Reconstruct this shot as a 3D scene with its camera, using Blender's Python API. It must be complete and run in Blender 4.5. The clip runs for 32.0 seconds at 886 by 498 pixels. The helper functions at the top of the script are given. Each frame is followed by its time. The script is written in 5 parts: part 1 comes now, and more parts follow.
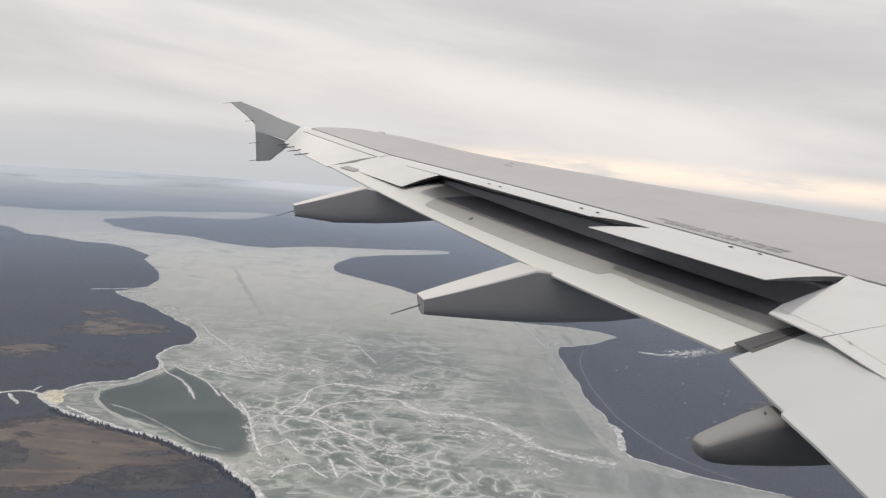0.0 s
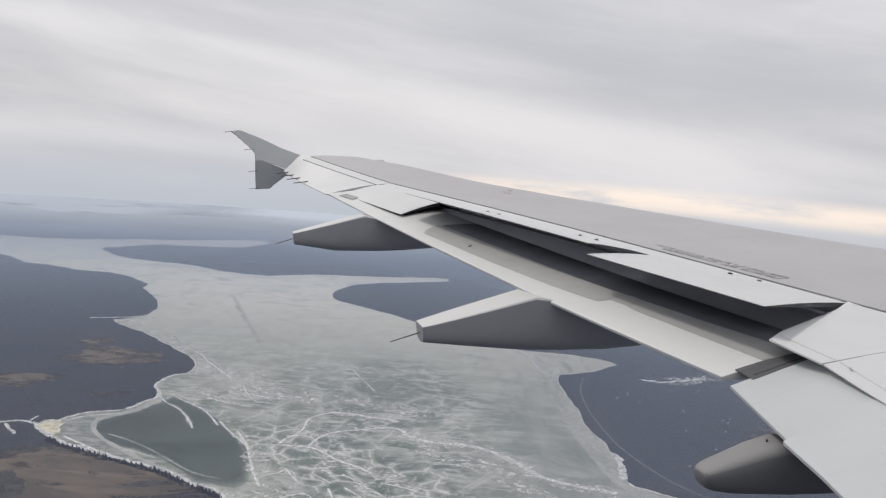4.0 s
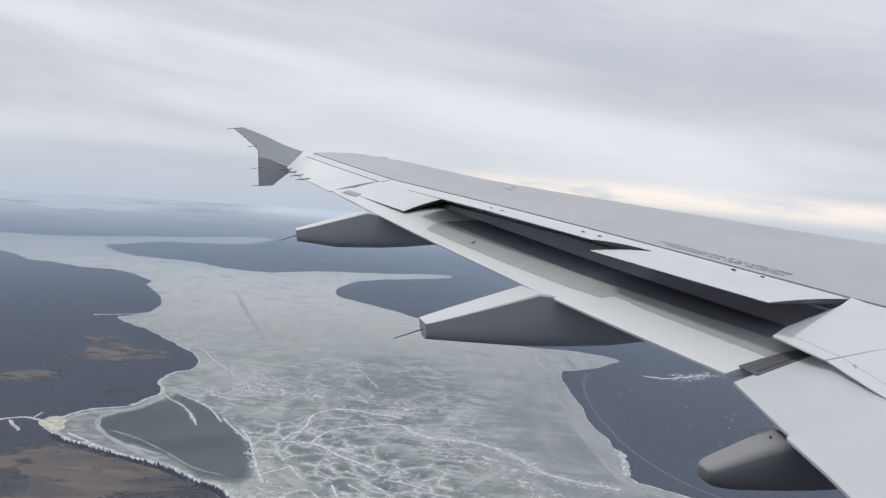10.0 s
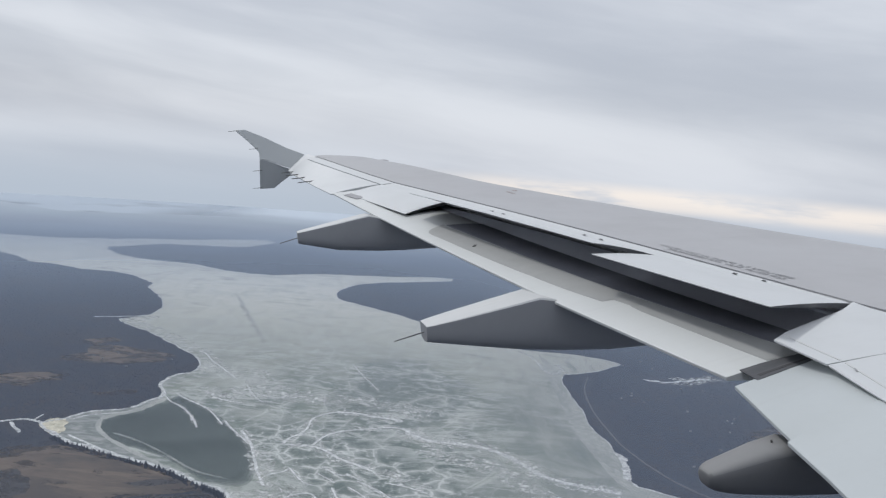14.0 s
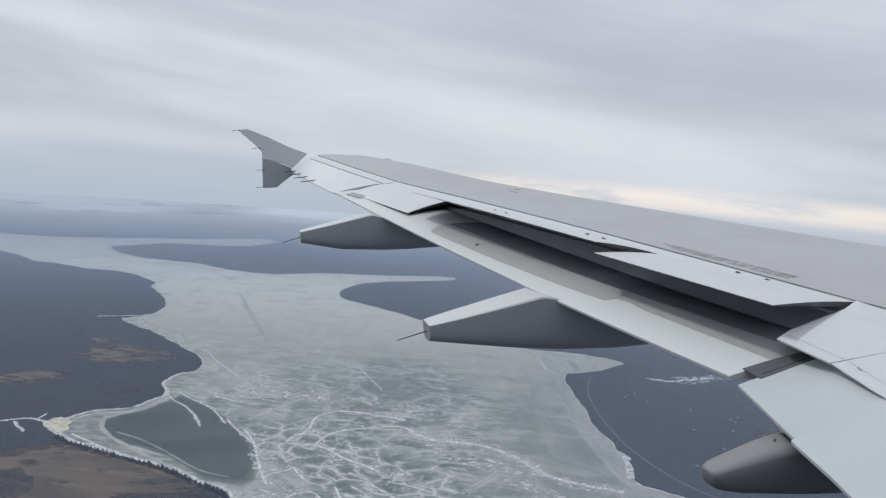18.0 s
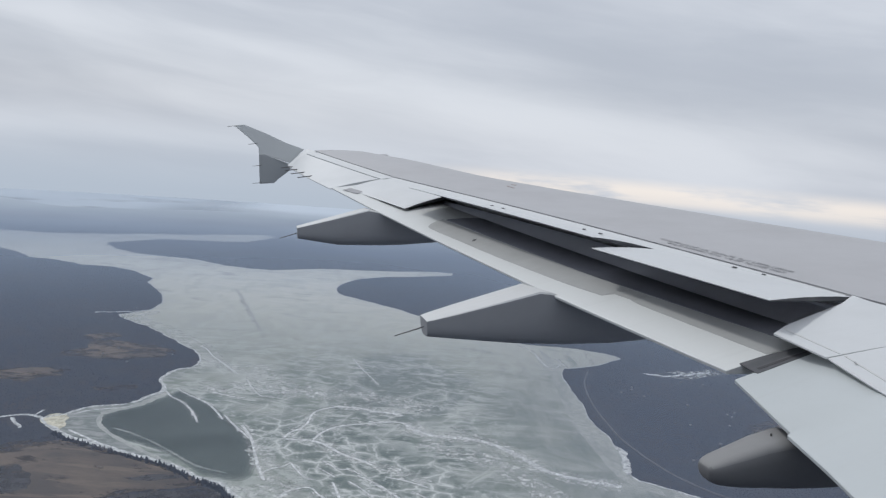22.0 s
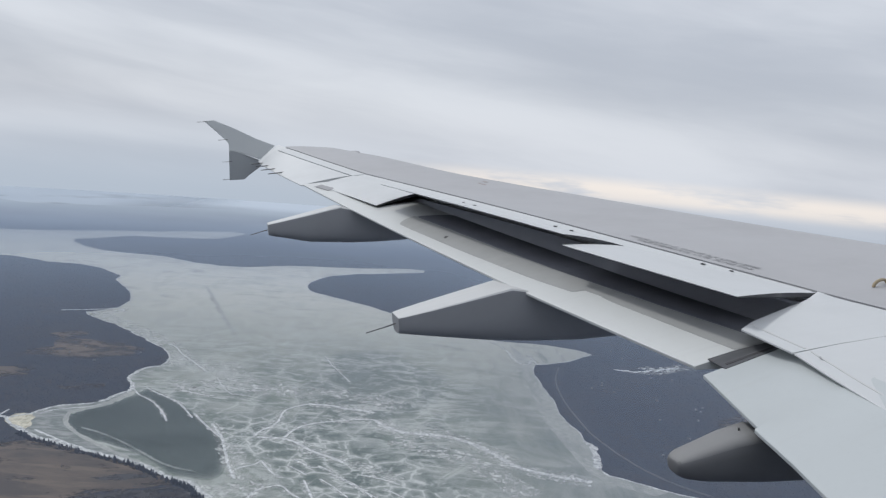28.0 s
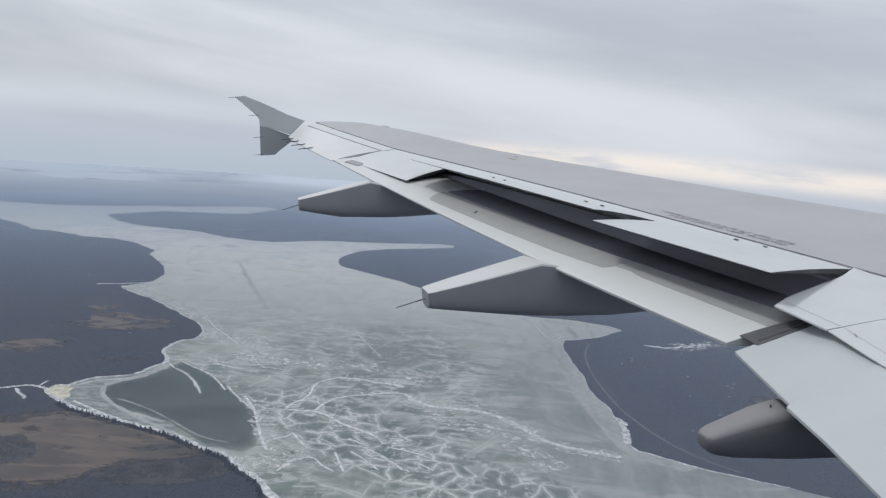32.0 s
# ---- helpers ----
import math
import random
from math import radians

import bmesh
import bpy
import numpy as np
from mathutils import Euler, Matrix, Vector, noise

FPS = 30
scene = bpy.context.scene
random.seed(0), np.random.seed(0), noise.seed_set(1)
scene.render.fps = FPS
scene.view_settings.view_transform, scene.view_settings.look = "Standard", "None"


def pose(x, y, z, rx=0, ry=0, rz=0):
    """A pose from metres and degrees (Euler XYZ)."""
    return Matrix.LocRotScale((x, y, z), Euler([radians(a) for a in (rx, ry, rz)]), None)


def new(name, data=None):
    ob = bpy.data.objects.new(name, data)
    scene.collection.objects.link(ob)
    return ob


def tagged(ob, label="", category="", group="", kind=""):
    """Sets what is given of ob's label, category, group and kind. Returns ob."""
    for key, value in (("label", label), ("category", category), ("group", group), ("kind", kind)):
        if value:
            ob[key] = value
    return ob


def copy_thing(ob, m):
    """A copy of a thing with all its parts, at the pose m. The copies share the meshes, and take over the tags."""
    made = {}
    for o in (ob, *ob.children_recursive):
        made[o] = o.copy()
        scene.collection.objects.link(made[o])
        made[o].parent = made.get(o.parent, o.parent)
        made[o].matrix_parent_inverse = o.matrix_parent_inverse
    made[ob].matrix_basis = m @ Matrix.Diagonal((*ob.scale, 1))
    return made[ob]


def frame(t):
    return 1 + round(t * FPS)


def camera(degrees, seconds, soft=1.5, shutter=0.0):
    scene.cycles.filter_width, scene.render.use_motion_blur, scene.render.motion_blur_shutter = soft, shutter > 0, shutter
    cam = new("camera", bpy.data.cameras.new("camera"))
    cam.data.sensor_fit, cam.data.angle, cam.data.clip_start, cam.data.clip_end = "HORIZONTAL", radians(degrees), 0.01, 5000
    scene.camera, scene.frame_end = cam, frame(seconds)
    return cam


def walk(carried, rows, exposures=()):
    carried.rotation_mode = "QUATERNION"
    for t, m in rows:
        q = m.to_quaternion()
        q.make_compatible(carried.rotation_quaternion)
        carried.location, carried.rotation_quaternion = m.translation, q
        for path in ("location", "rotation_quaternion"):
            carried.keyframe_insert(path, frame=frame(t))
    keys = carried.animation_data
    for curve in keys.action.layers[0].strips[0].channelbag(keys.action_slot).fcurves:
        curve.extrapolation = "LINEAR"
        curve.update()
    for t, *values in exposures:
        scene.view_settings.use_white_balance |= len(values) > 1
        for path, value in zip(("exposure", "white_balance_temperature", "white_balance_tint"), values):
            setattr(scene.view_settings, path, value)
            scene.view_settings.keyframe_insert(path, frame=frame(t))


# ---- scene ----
from mathutils.geometry import tessellate_polygon

# ---------------------------------------------------------------- camera
# The airliner's own axes: x ahead, y out along the port wing, z up, the seat at the origin's height.
AIRLINER = Matrix(((0.96191, -0.22977, -0.14812, 9.21525),
                   (0.22989, 0.97308, -0.01657, 0.51121),
                   (0.14794, -0.01811, 0.98883, 401.38909),
                   (0, 0, 0, 1)))
SEAT = (-9.189, 1.647, 0.0)
cam = camera(56.25, 32.0, soft=1.3)
# seconds, turn, tilt, lean of the phone at the cabin window
GAZE = [
    (0, -12.50, -8.85, -3.59), (0.5, -13.03, -9.03, -3.64), (1, -13.00, -7.51, -3.94), (1.5, -12.54, -6.11, -3.72),
    (2, -12.76, -6.37, -3.60), (2.5, -12.52, -6.24, -3.66), (3, -12.61, -6.40, -3.85), (3.5, -12.71, -6.89, -3.76),
    (5.5, -12.53, -7.00, -3.67), (6, -12.41, -6.78, -3.77), (6.5, -12.27, -6.67, -3.84), (7, -12.28, -6.68, -3.77),
    (7.5, -12.35, -6.74, -3.78), (8, -12.30, -6.76, -3.77), (8.5, -12.26, -6.79, -3.84), (9, -12.44, -7.02, -3.93),
    (9.5, -12.48, -7.12, -3.93), (10, -12.46, -7.18, -3.84), (10.5, -12.35, -7.15, -3.77), (11, -12.30, -7.09, -3.79),
    (11.5, -12.24, -7.02, -3.76), (12, -12.33, -7.03, -3.76), (12.5, -12.41, -7.03, -3.74), (13, -12.41, -7.03, -3.74),
    (13.5, -12.40, -6.97, -3.75), (14, -12.39, -6.96, -3.69), (14.5, -12.39, -6.96, -3.66), (16.5, -12.43, -6.98, -3.81),
    (17, -12.33, -6.97, -3.76), (17.5, -12.22, -6.96, -3.77), (18, -12.20, -7.02, -3.79), (18.5, -12.25, -7.20, -3.78),
    (19, -12.33, -7.35, -3.84), (19.5, -12.35, -7.44, -3.77), (20, -12.37, -7.49, -3.67), (20.5, -12.43, -7.46, -3.74),
    (21, -12.38, -7.39, -3.81), (21.5, -12.39, -7.36, -3.80), (22, -12.38, -7.34, -3.84), (22.5, -12.40, -7.39, -3.80),
    (23, -12.42, -7.40, -3.86), (23.5, -12.34, -7.43, -3.93), (24, -12.56, -7.81, -4.04), (24.5, -13.60, -8.52, -4.03),
    (25, -14.64, -8.32, -3.76), (25.5, -14.85, -7.90, -3.88), (26, -14.85, -7.84, -3.99), (26.5, -14.96, -7.67, -3.96),
    (28.5, -14.01, -7.76, -3.50), (29, -13.68, -8.02, -3.52), (29.5, -13.35, -8.06, -3.52), (30, -13.16, -8.20, -3.37),
    (30.5, -12.73, -8.67, -3.28), (31, -11.73, -8.91, -3.45), (31.5, -11.73, -9.01, -3.75), (32, -12.15, -9.26, -3.84),
]


def gaze(turn, tilt, lean):
    return AIRLINER @ pose(*SEAT, 0, 0, turn) @ pose(0, 0, 0, 90 + tilt) @ pose(0, 0, 0, 0, 0, lean)


walk(cam, [(t, gaze(a, b, c)) for t, a, b, c in GAZE],
     exposures=[(0, 0.2, 7200, 12), (2, 0.12, 6920, 12), (3.5, 0.1, 6820, 12), (7, 0.15, 6600, 10.5), (10, 0.15, 6400, 9.5), (13, 0.08, 6300, 9.2), (16, 0.0, 6230, 9), (24, 0.0, 6230, 9), (32, 0.02, 6280, 9)])

# ---------------------------------------------------------------- sky and light
world = bpy.data.worlds.new("winter_sky")
scene.world = world
world.use_nodes = True
wt = world.node_tree
wt.nodes.clear()


class Net:
    """Short hand for building node trees."""

    def __init__(self, tree):
        self.tree = tree

    def node(self, kind, **keys):
        n = self.tree.nodes.new(kind)
        for k, v in keys.items():
            if k == "inputs":
                for name, value in v.items():
                    self.put(n.inputs[name], value)
            else:
                setattr(n, k, v)
        return n

    def put(self, socket, value):
        if isinstance(value, bpy.types.NodeSocket):
            self.tree.links.new(value, socket)
        else:
            socket.default_value = value

    def math(self, op, a, b=0.0, c=0.0, clamp=False):
        n = self.node("ShaderNodeMath", operation=op, use_clamp=clamp)
        for i, v in enumerate((a, b, c)):
            self.put(n.inputs[i], v)
        return n.outputs[0]

    def mix(self, f, a, b, blend="MIX"):
        n = self.node("ShaderNodeMix", data_type="RGBA", blend_type=blend, clamp_factor=True)
        self.put(n.inputs[0], f)
        self.put(n.inputs[6], a if isinstance(a, bpy.types.NodeSocket) else (*a, 1))
        self.put(n.inputs[7], b if isinstance(b, bpy.types.NodeSocket) else (*b, 1))
        return n.outputs[2]

    def step(self, v, lo, hi, a=0.0, b=1.0):
        n = self.node("ShaderNodeMapRange", interpolation_type="SMOOTHSTEP", clamp=True)
        for i, x in enumerate((v, lo, hi, a, b)):
            self.put(n.inputs[i], x)
        return n.outputs[0]

    def noise(self, vec, scale, detail=3.0, rough=0.5, distort=0.0):
        n = self.node("ShaderNodeTexNoise")
        for k, x in (("Vector", vec), ("Scale", scale), ("Detail", detail), ("Roughness", rough), ("Distortion", distort)):
            self.put(n.inputs[k], x)
        return n.outputs[0]

    def joined(self, x, y, z=0.0):
        n = self.node("ShaderNodeCombineXYZ")
        for i, v in enumerate((x, y, z)):
            self.put(n.inputs[i], v)
        return n.outputs[0]


SUN_UP, SUN_ROUND = radians(49), radians(-46)
w = Net(wt)
sky = w.node("ShaderNodeTexSky", sky_type="NISHITA", sun_disc=False, sun_elevation=SUN_UP, sun_rotation=SUN_ROUND, altitude=400.0)
sky.air_density, sky.dust_density = 1.2, 3.0
way = w.node("ShaderNodeTexCoord").outputs["Generated"]
axes = w.node("ShaderNodeSeparateXYZ", inputs={0: way})
dx, dy, dz = axes.outputs
round_ = w.math("ARCTAN2", dx, dy)                      # bearing, 0 abeam, growing towards the nose
up = w.math("ADD", w.math("ARCSINE", dz), 0.0815)       # height over the hazy skyline
# long thin streaks of stratus, running a little downhill towards the nose
lean = w.math("ADD", up, w.math("MULTIPLY", round_, 0.10))
streak = w.noise(w.joined(w.math("MULTIPLY", round_, 1.1), w.math("MULTIPLY", lean, 6.5), 0.3), 1.5, 4.0, 0.45, 0.5)
fine = w.noise(w.joined(w.math("MULTIPLY", round_, 3.0), w.math("MULTIPLY", lean, 17.0), 2.1), 1.8, 4.0, 0.55, 0.4)
broad = w.noise(w.joined(w.math("MULTIPLY", round_, 1.0), w.math("MULTIPLY", lean, 3.2), 5.0), 1.6, 2.0, 0.5, 0.0)
tone = w.math("ADD", w.math("ADD", w.math("MULTIPLY", streak, 0.40), w.math("MULTIPLY", fine, 0.18)), w.math("MULTIPLY", broad, 0.40))


def layer(height, slope_, thick_, first, last, amount):
    """One long layer of the cloud deck: its height abeam, its fall towards the nose, its thickness, where it fades in, how light it is."""
    wavy = w.math("ADD", w.math("ADD", up, w.math("MULTIPLY", round_, slope_)), w.math("MULTIPLY", w.math("SUBTRACT", streak, 0.5), 0.06))
    off = w.math("ABSOLUTE", w.math("SUBTRACT", wavy, height))
    return w.math("MULTIPLY", w.math("MULTIPLY", w.step(off, thick_, 0.0), w.step(round_, first, last)), amount)


for row in ((0.074, 0.01, 0.030, 0.12, -0.15, 0.10), (0.143, 0.08, 0.032, -0.12, 0.05, 0.08), (0.210, 0.0, 0.085, 0.06, 0.30, -0.06), (0.105, 0.05, 0.030, 0.02, 0.30, 0.05), (0.175, 0.06, 0.022, 0.0, -0.25, 0.06)):
    tone = w.math("ADD", tone, layer(*row))
cloud = w.mix(w.step(tone, 0.36, 0.68), (0.485, 0.508, 0.562), (0.715, 0.728, 0.765))
# clear strip between the cloud deck and the haze, lit from behind
strip = w.math("MULTIPLY", w.step(up, 0.036, 0.050), w.step(up, 0.076, 0.058))
edge = w.noise(w.joined(w.math("MULTIPLY", round_, 5.0), w.math("MULTIPLY", up, 30.0), 1.0), 1.5, 4.0, 0.55)
strip = w.math("MULTIPLY", strip, w.step(edge, 0.30, 0.55))
strip = w.math("MULTIPLY", strip, w.step(round_, -0.10, 0.12))
cloud = w.mix(w.math("MULTIPLY", strip, 0.8), cloud, (1.0, 0.888, 0.785))
# blue-grey air low down, away from the bright side
low = w.math("MULTIPLY", w.step(up, 0.14, 0.03), w.step(round_, 0.12, -0.25))
cloud = w.mix(w.math("MULTIPLY", low, 0.6), cloud, (0.51, 0.565, 0.64))
haze = w.mix(w.step(round_, -0.3, 0.4), (0.475, 0.53, 0.605), (0.47, 0.515, 0.585))
cloud = w.mix(w.step(up, 0.062, 0.009), cloud, haze)
# an overcast sky is about twice as bright overhead as at the skyline
over = w.step(up, 0.35, 1.3, 1.04, 1.42)
lit = w.node("ShaderNodeBackground", inputs={"Color": cloud, "Strength": over})
clear = w.node("ShaderNodeBackground", inputs={"Color": sky.outputs[0], "Strength": 0.08})
blend = w.node("ShaderNodeMixShader", inputs={0: 0.93, 1: clear.outputs[0], 2: lit.outputs[0]})
wt.links.new(blend.outputs[0], w.node("ShaderNodeOutputWorld").inputs[0])

sun = bpy.data.lights.new("sun", "SUN")
sun.energy, sun.angle, sun.color = 1.45, radians(4), (1.0, 0.97, 0.93)
sun_lamp = new("sun", sun)
sun_lamp.matrix_world = Matrix.Translation((0, 0, 900)) @ Vector((-math.sin(SUN_ROUND) * math.cos(SUN_UP), -math.cos(SUN_ROUND) * math.cos(SUN_UP), -math.sin(SUN_UP))).to_track_quat("-Z", "Y").to_matrix().to_4x4()


# ---------------------------------------------------------------- materials
def material(name, build):
    m = bpy.data.materials.new(name)
    m.use_nodes = True
    n = Net(m.node_tree)
    bsdf = m.node_tree.nodes["Principled BSDF"]
    build(n, bsdf)
    return m


def paint(name, colour, rough=0.4, dirt=0.25, scale=1.0, metal=0.0, streaks=0.0, grime=(0.25, 0.24, 0.23)):
    """Aircraft paint: even colour with faint mottling, scuffs and streaks of grime along the airflow."""
    def build(n, b):
        at = n.node("ShaderNodeTexCoord").outputs["Object"]
        wide = n.noise(at, 0.9 * scale, 4.0, 0.6)
        tiny = n.noise(at, 22.0 * scale, 3.0, 0.6)
        c = n.mix(n.math("MULTIPLY", n.step(wide, 0.42, 0.75), dirt), colour, [0.72 * x for x in colour])
        c = n.mix(n.math("MULTIPLY", n.step(tiny, 0.5, 0.8), dirt * 0.5), c, [0.8 * x for x in colour])
        if streaks:
            long_ = n.node("ShaderNodeMapping", inputs={"Vector": at, "Scale": (0.5, 9.0, 0.5)})
            s = n.noise(long_.outputs[0], 1.6, 5.0, 0.65)
            c = n.mix(n.math("MULTIPLY", n.step(s, 0.52, 0.78), streaks), c, grime)
        n.put(b.inputs["Base Color"], c)
        n.put(b.inputs["Roughness"], n.step(wide, 0.2, 0.8, rough - 0.06, rough + 0.1))
        b.inputs["Metallic"].default_value = metal
        bump = n.node("ShaderNodeBump", inputs={"Height": n.noise(at, 3.0, 2.0, 0.5), "Strength": 0.05, "Distance": 0.01})
        n.put(b.inputs["Normal"], bump.outputs[0])
    return material(name, build)


SKIN = paint("grey_wing_paint", (0.385, 0.382, 0.388), 0.42, 0.16, streaks=0.12)
WHITE = paint("white_panel_paint", (0.555, 0.567, 0.57), 0.5, 0.2, streaks=0.18, grime=(0.45, 0.45, 0.45))
FLAP = paint("flap_paint", (0.60, 0.61, 0.595), 0.36, 0.14, streaks=0.16, grime=(0.40, 0.40, 0.39))
FLAP_IN = paint("inner_flap_paint", (0.46, 0.487, 0.49), 0.42, 0.22, streaks=0.20, grime=(0.40, 0.40, 0.39))
# shaded copy of the inner fairing's colour, for its sides and end
FAIRING_SHADE = paint("shaded_fairing_paint", (0.16, 0.16, 0.162), 0.6, 0.4, streaks=0.3, grime=(0.18, 0.175, 0.17))
DARK_FAIRING = paint("dark_fairing_paint", (0.21, 0.21, 0.21), 0.65, 0.4, streaks=0.35, grime=(0.20, 0.19, 0.18))
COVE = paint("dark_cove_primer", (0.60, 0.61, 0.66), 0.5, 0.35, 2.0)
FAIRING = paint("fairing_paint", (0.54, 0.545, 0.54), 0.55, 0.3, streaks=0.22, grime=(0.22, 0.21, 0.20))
# grey of the lower skin, also the painted shade on the canoe fairings
UNDER_AND_SHADE = paint("grey_underside_and_shade", (0.33, 0.335, 0.345), 0.5, 0.35, streaks=0.3, grime=(0.20, 0.195, 0.19))
RUBBER = paint("black_seal_rubber", (0.05, 0.05, 0.055), 0.7, 0.3, 4.0)
SEAL = paint("worn_grey_seal", (0.07, 0.073, 0.08), 0.6, 0.5, 5.0, streaks=0.4)
FENCE = paint("fence_paint", (0.50, 0.52, 0.52), 0.42, 0.15)
STEEL = paint("dark_wick_sleeve", (0.09, 0.09, 0.09), 0.5, 0.3, 8.0)
INK = paint("grey_stencil_ink", (0.29, 0.29, 0.30), 0.6, 0.4, 9.0)
CABIN = paint("blue_grey_fuselage_paint", (0.20, 0.22, 0.26), 0.4, 0.1)
RUBBED = paint("rubbed_grey_primer", (0.37, 0.373, 0.365), 0.4, 0.3, 2.0, streaks=0.5, grime=(0.42, 0.415, 0.40))
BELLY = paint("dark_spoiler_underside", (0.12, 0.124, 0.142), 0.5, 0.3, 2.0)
# dark colour standing for the shade on the flap's front half
FLAP_SHADE = paint("dark_shade_strip", (0.18, 0.185, 0.21), 0.6, 0.3, 3.0, streaks=0.3, grime=(0.20, 0.20, 0.21))
YELLOW = paint("yellow_hook_paint", (0.36, 0.29, 0.18), 0.5, 0.5, 8.0)
RED = paint("red_stencil_ink", (0.34, 0.285, 0.275), 0.6, 0.4, 9.0)


def woods_build(n, b):
    at = n.node("ShaderNodeTexCoord").outputs["Object"]
    big = n.noise(at, 0.0022, 5.0, 0.6, 0.3)
    mid = n.noise(at, 0.018, 4.0, 0.6)
    tree = n.noise(at, 0.22, 3.0, 0.65)
    c = n.mix(n.step(big, 0.35, 0.66), (0.050, 0.058, 0.076), (0.062, 0.066, 0.078))
    c = n.mix(n.math("MULTIPLY", n.step(mid, 0.42, 0.72), 0.5), c, (0.070, 0.056, 0.054))
    c = n.mix(n.math("MULTIPLY", n.step(tree, 0.45, 0.68), 0.3), c, (0.040, 0.044, 0.056))
    n.put(b.inputs["Base Color"], c)
    b.inputs["Roughness"].default_value = 0.95
    b.inputs["Specular IOR Level"].default_value = 0.1
    bump = n.node("ShaderNodeBump", inputs={"Height": tree, "Strength": 0.25, "Distance": 1.5})
    n.put(b.inputs["Normal"], bump.outputs[0])


def crowns_build(n, b):
    at = n.node("ShaderNodeTexCoord").outputs["Object"]
    r = n.node("ShaderNodeNewGeometry").outputs["Random Per Island"]
    big = n.noise(at, 0.004, 4.0, 0.6)
    c = n.mix(r, (0.054, 0.064, 0.085), (0.060, 0.069, 0.089))
    patchy = n.noise(at, 0.013, 4.0, 0.65, 0.4)
    c = n.mix(n.math("MULTIPLY", n.step(big, 0.44, 0.72), 0.40), c, (0.084, 0.072, 0.070))
    c = n.mix(n.math("MULTIPLY", n.step(patchy, 0.54, 0.70), 0.45), c, (0.088, 0.083, 0.088))
    c = n.mix(n.math("MULTIPLY", n.step(patchy, 0.46, 0.32), 0.35), c, (0.036, 0.042, 0.056))
    n.put(b.inputs["Base Color"], c)
    b.inputs["Roughness"].default_value = 1.0
    b.inputs["Specular IOR Level"].default_value = 0.05


def field_paint(thin):
    """Dead grass and bare soil in long strips, with dark scrub creeping in; thin: how much of it is gone to scrub."""
    def build(n, b):
        at = n.node("ShaderNodeTexCoord").outputs["Object"]
        big = n.noise(at, 0.009, 5.0, 0.62, 0.6)
        rows = n.node("ShaderNodeMapping", inputs={"Vector": at, "Rotation": (0, 0, 0.35), "Scale": (0.10, 0.5, 1)})
        strip = n.noise(rows.outputs[0], 0.09, 4.0, 0.6, 0.5)
        wide = n.node("ShaderNodeMapping", inputs={"Vector": at, "Scale": (0.45, 0.8, 1)})
        scrub = n.noise(wide.outputs[0], 0.035, 6.0, 0.72, 0.4)
        c = n.mix(n.step(big, 0.36, 0.64), (0.070, 0.057, 0.049), (0.122, 0.094, 0.072))
        c = n.mix(n.math("MULTIPLY", n.step(strip, 0.46, 0.66), 0.65), c, (0.172, 0.132, 0.096))
        c = n.mix(n.math("MULTIPLY", n.step(scrub, 0.52, 0.70), 0.45), c, (0.058, 0.049, 0.047))
        n.put(b.inputs["Base Color"], c)
        n.put(b.inputs["Alpha"], n.step(scrub, 0.72 - thin, 0.56 - thin))
        b.inputs["Roughness"].default_value = 0.95
    return build


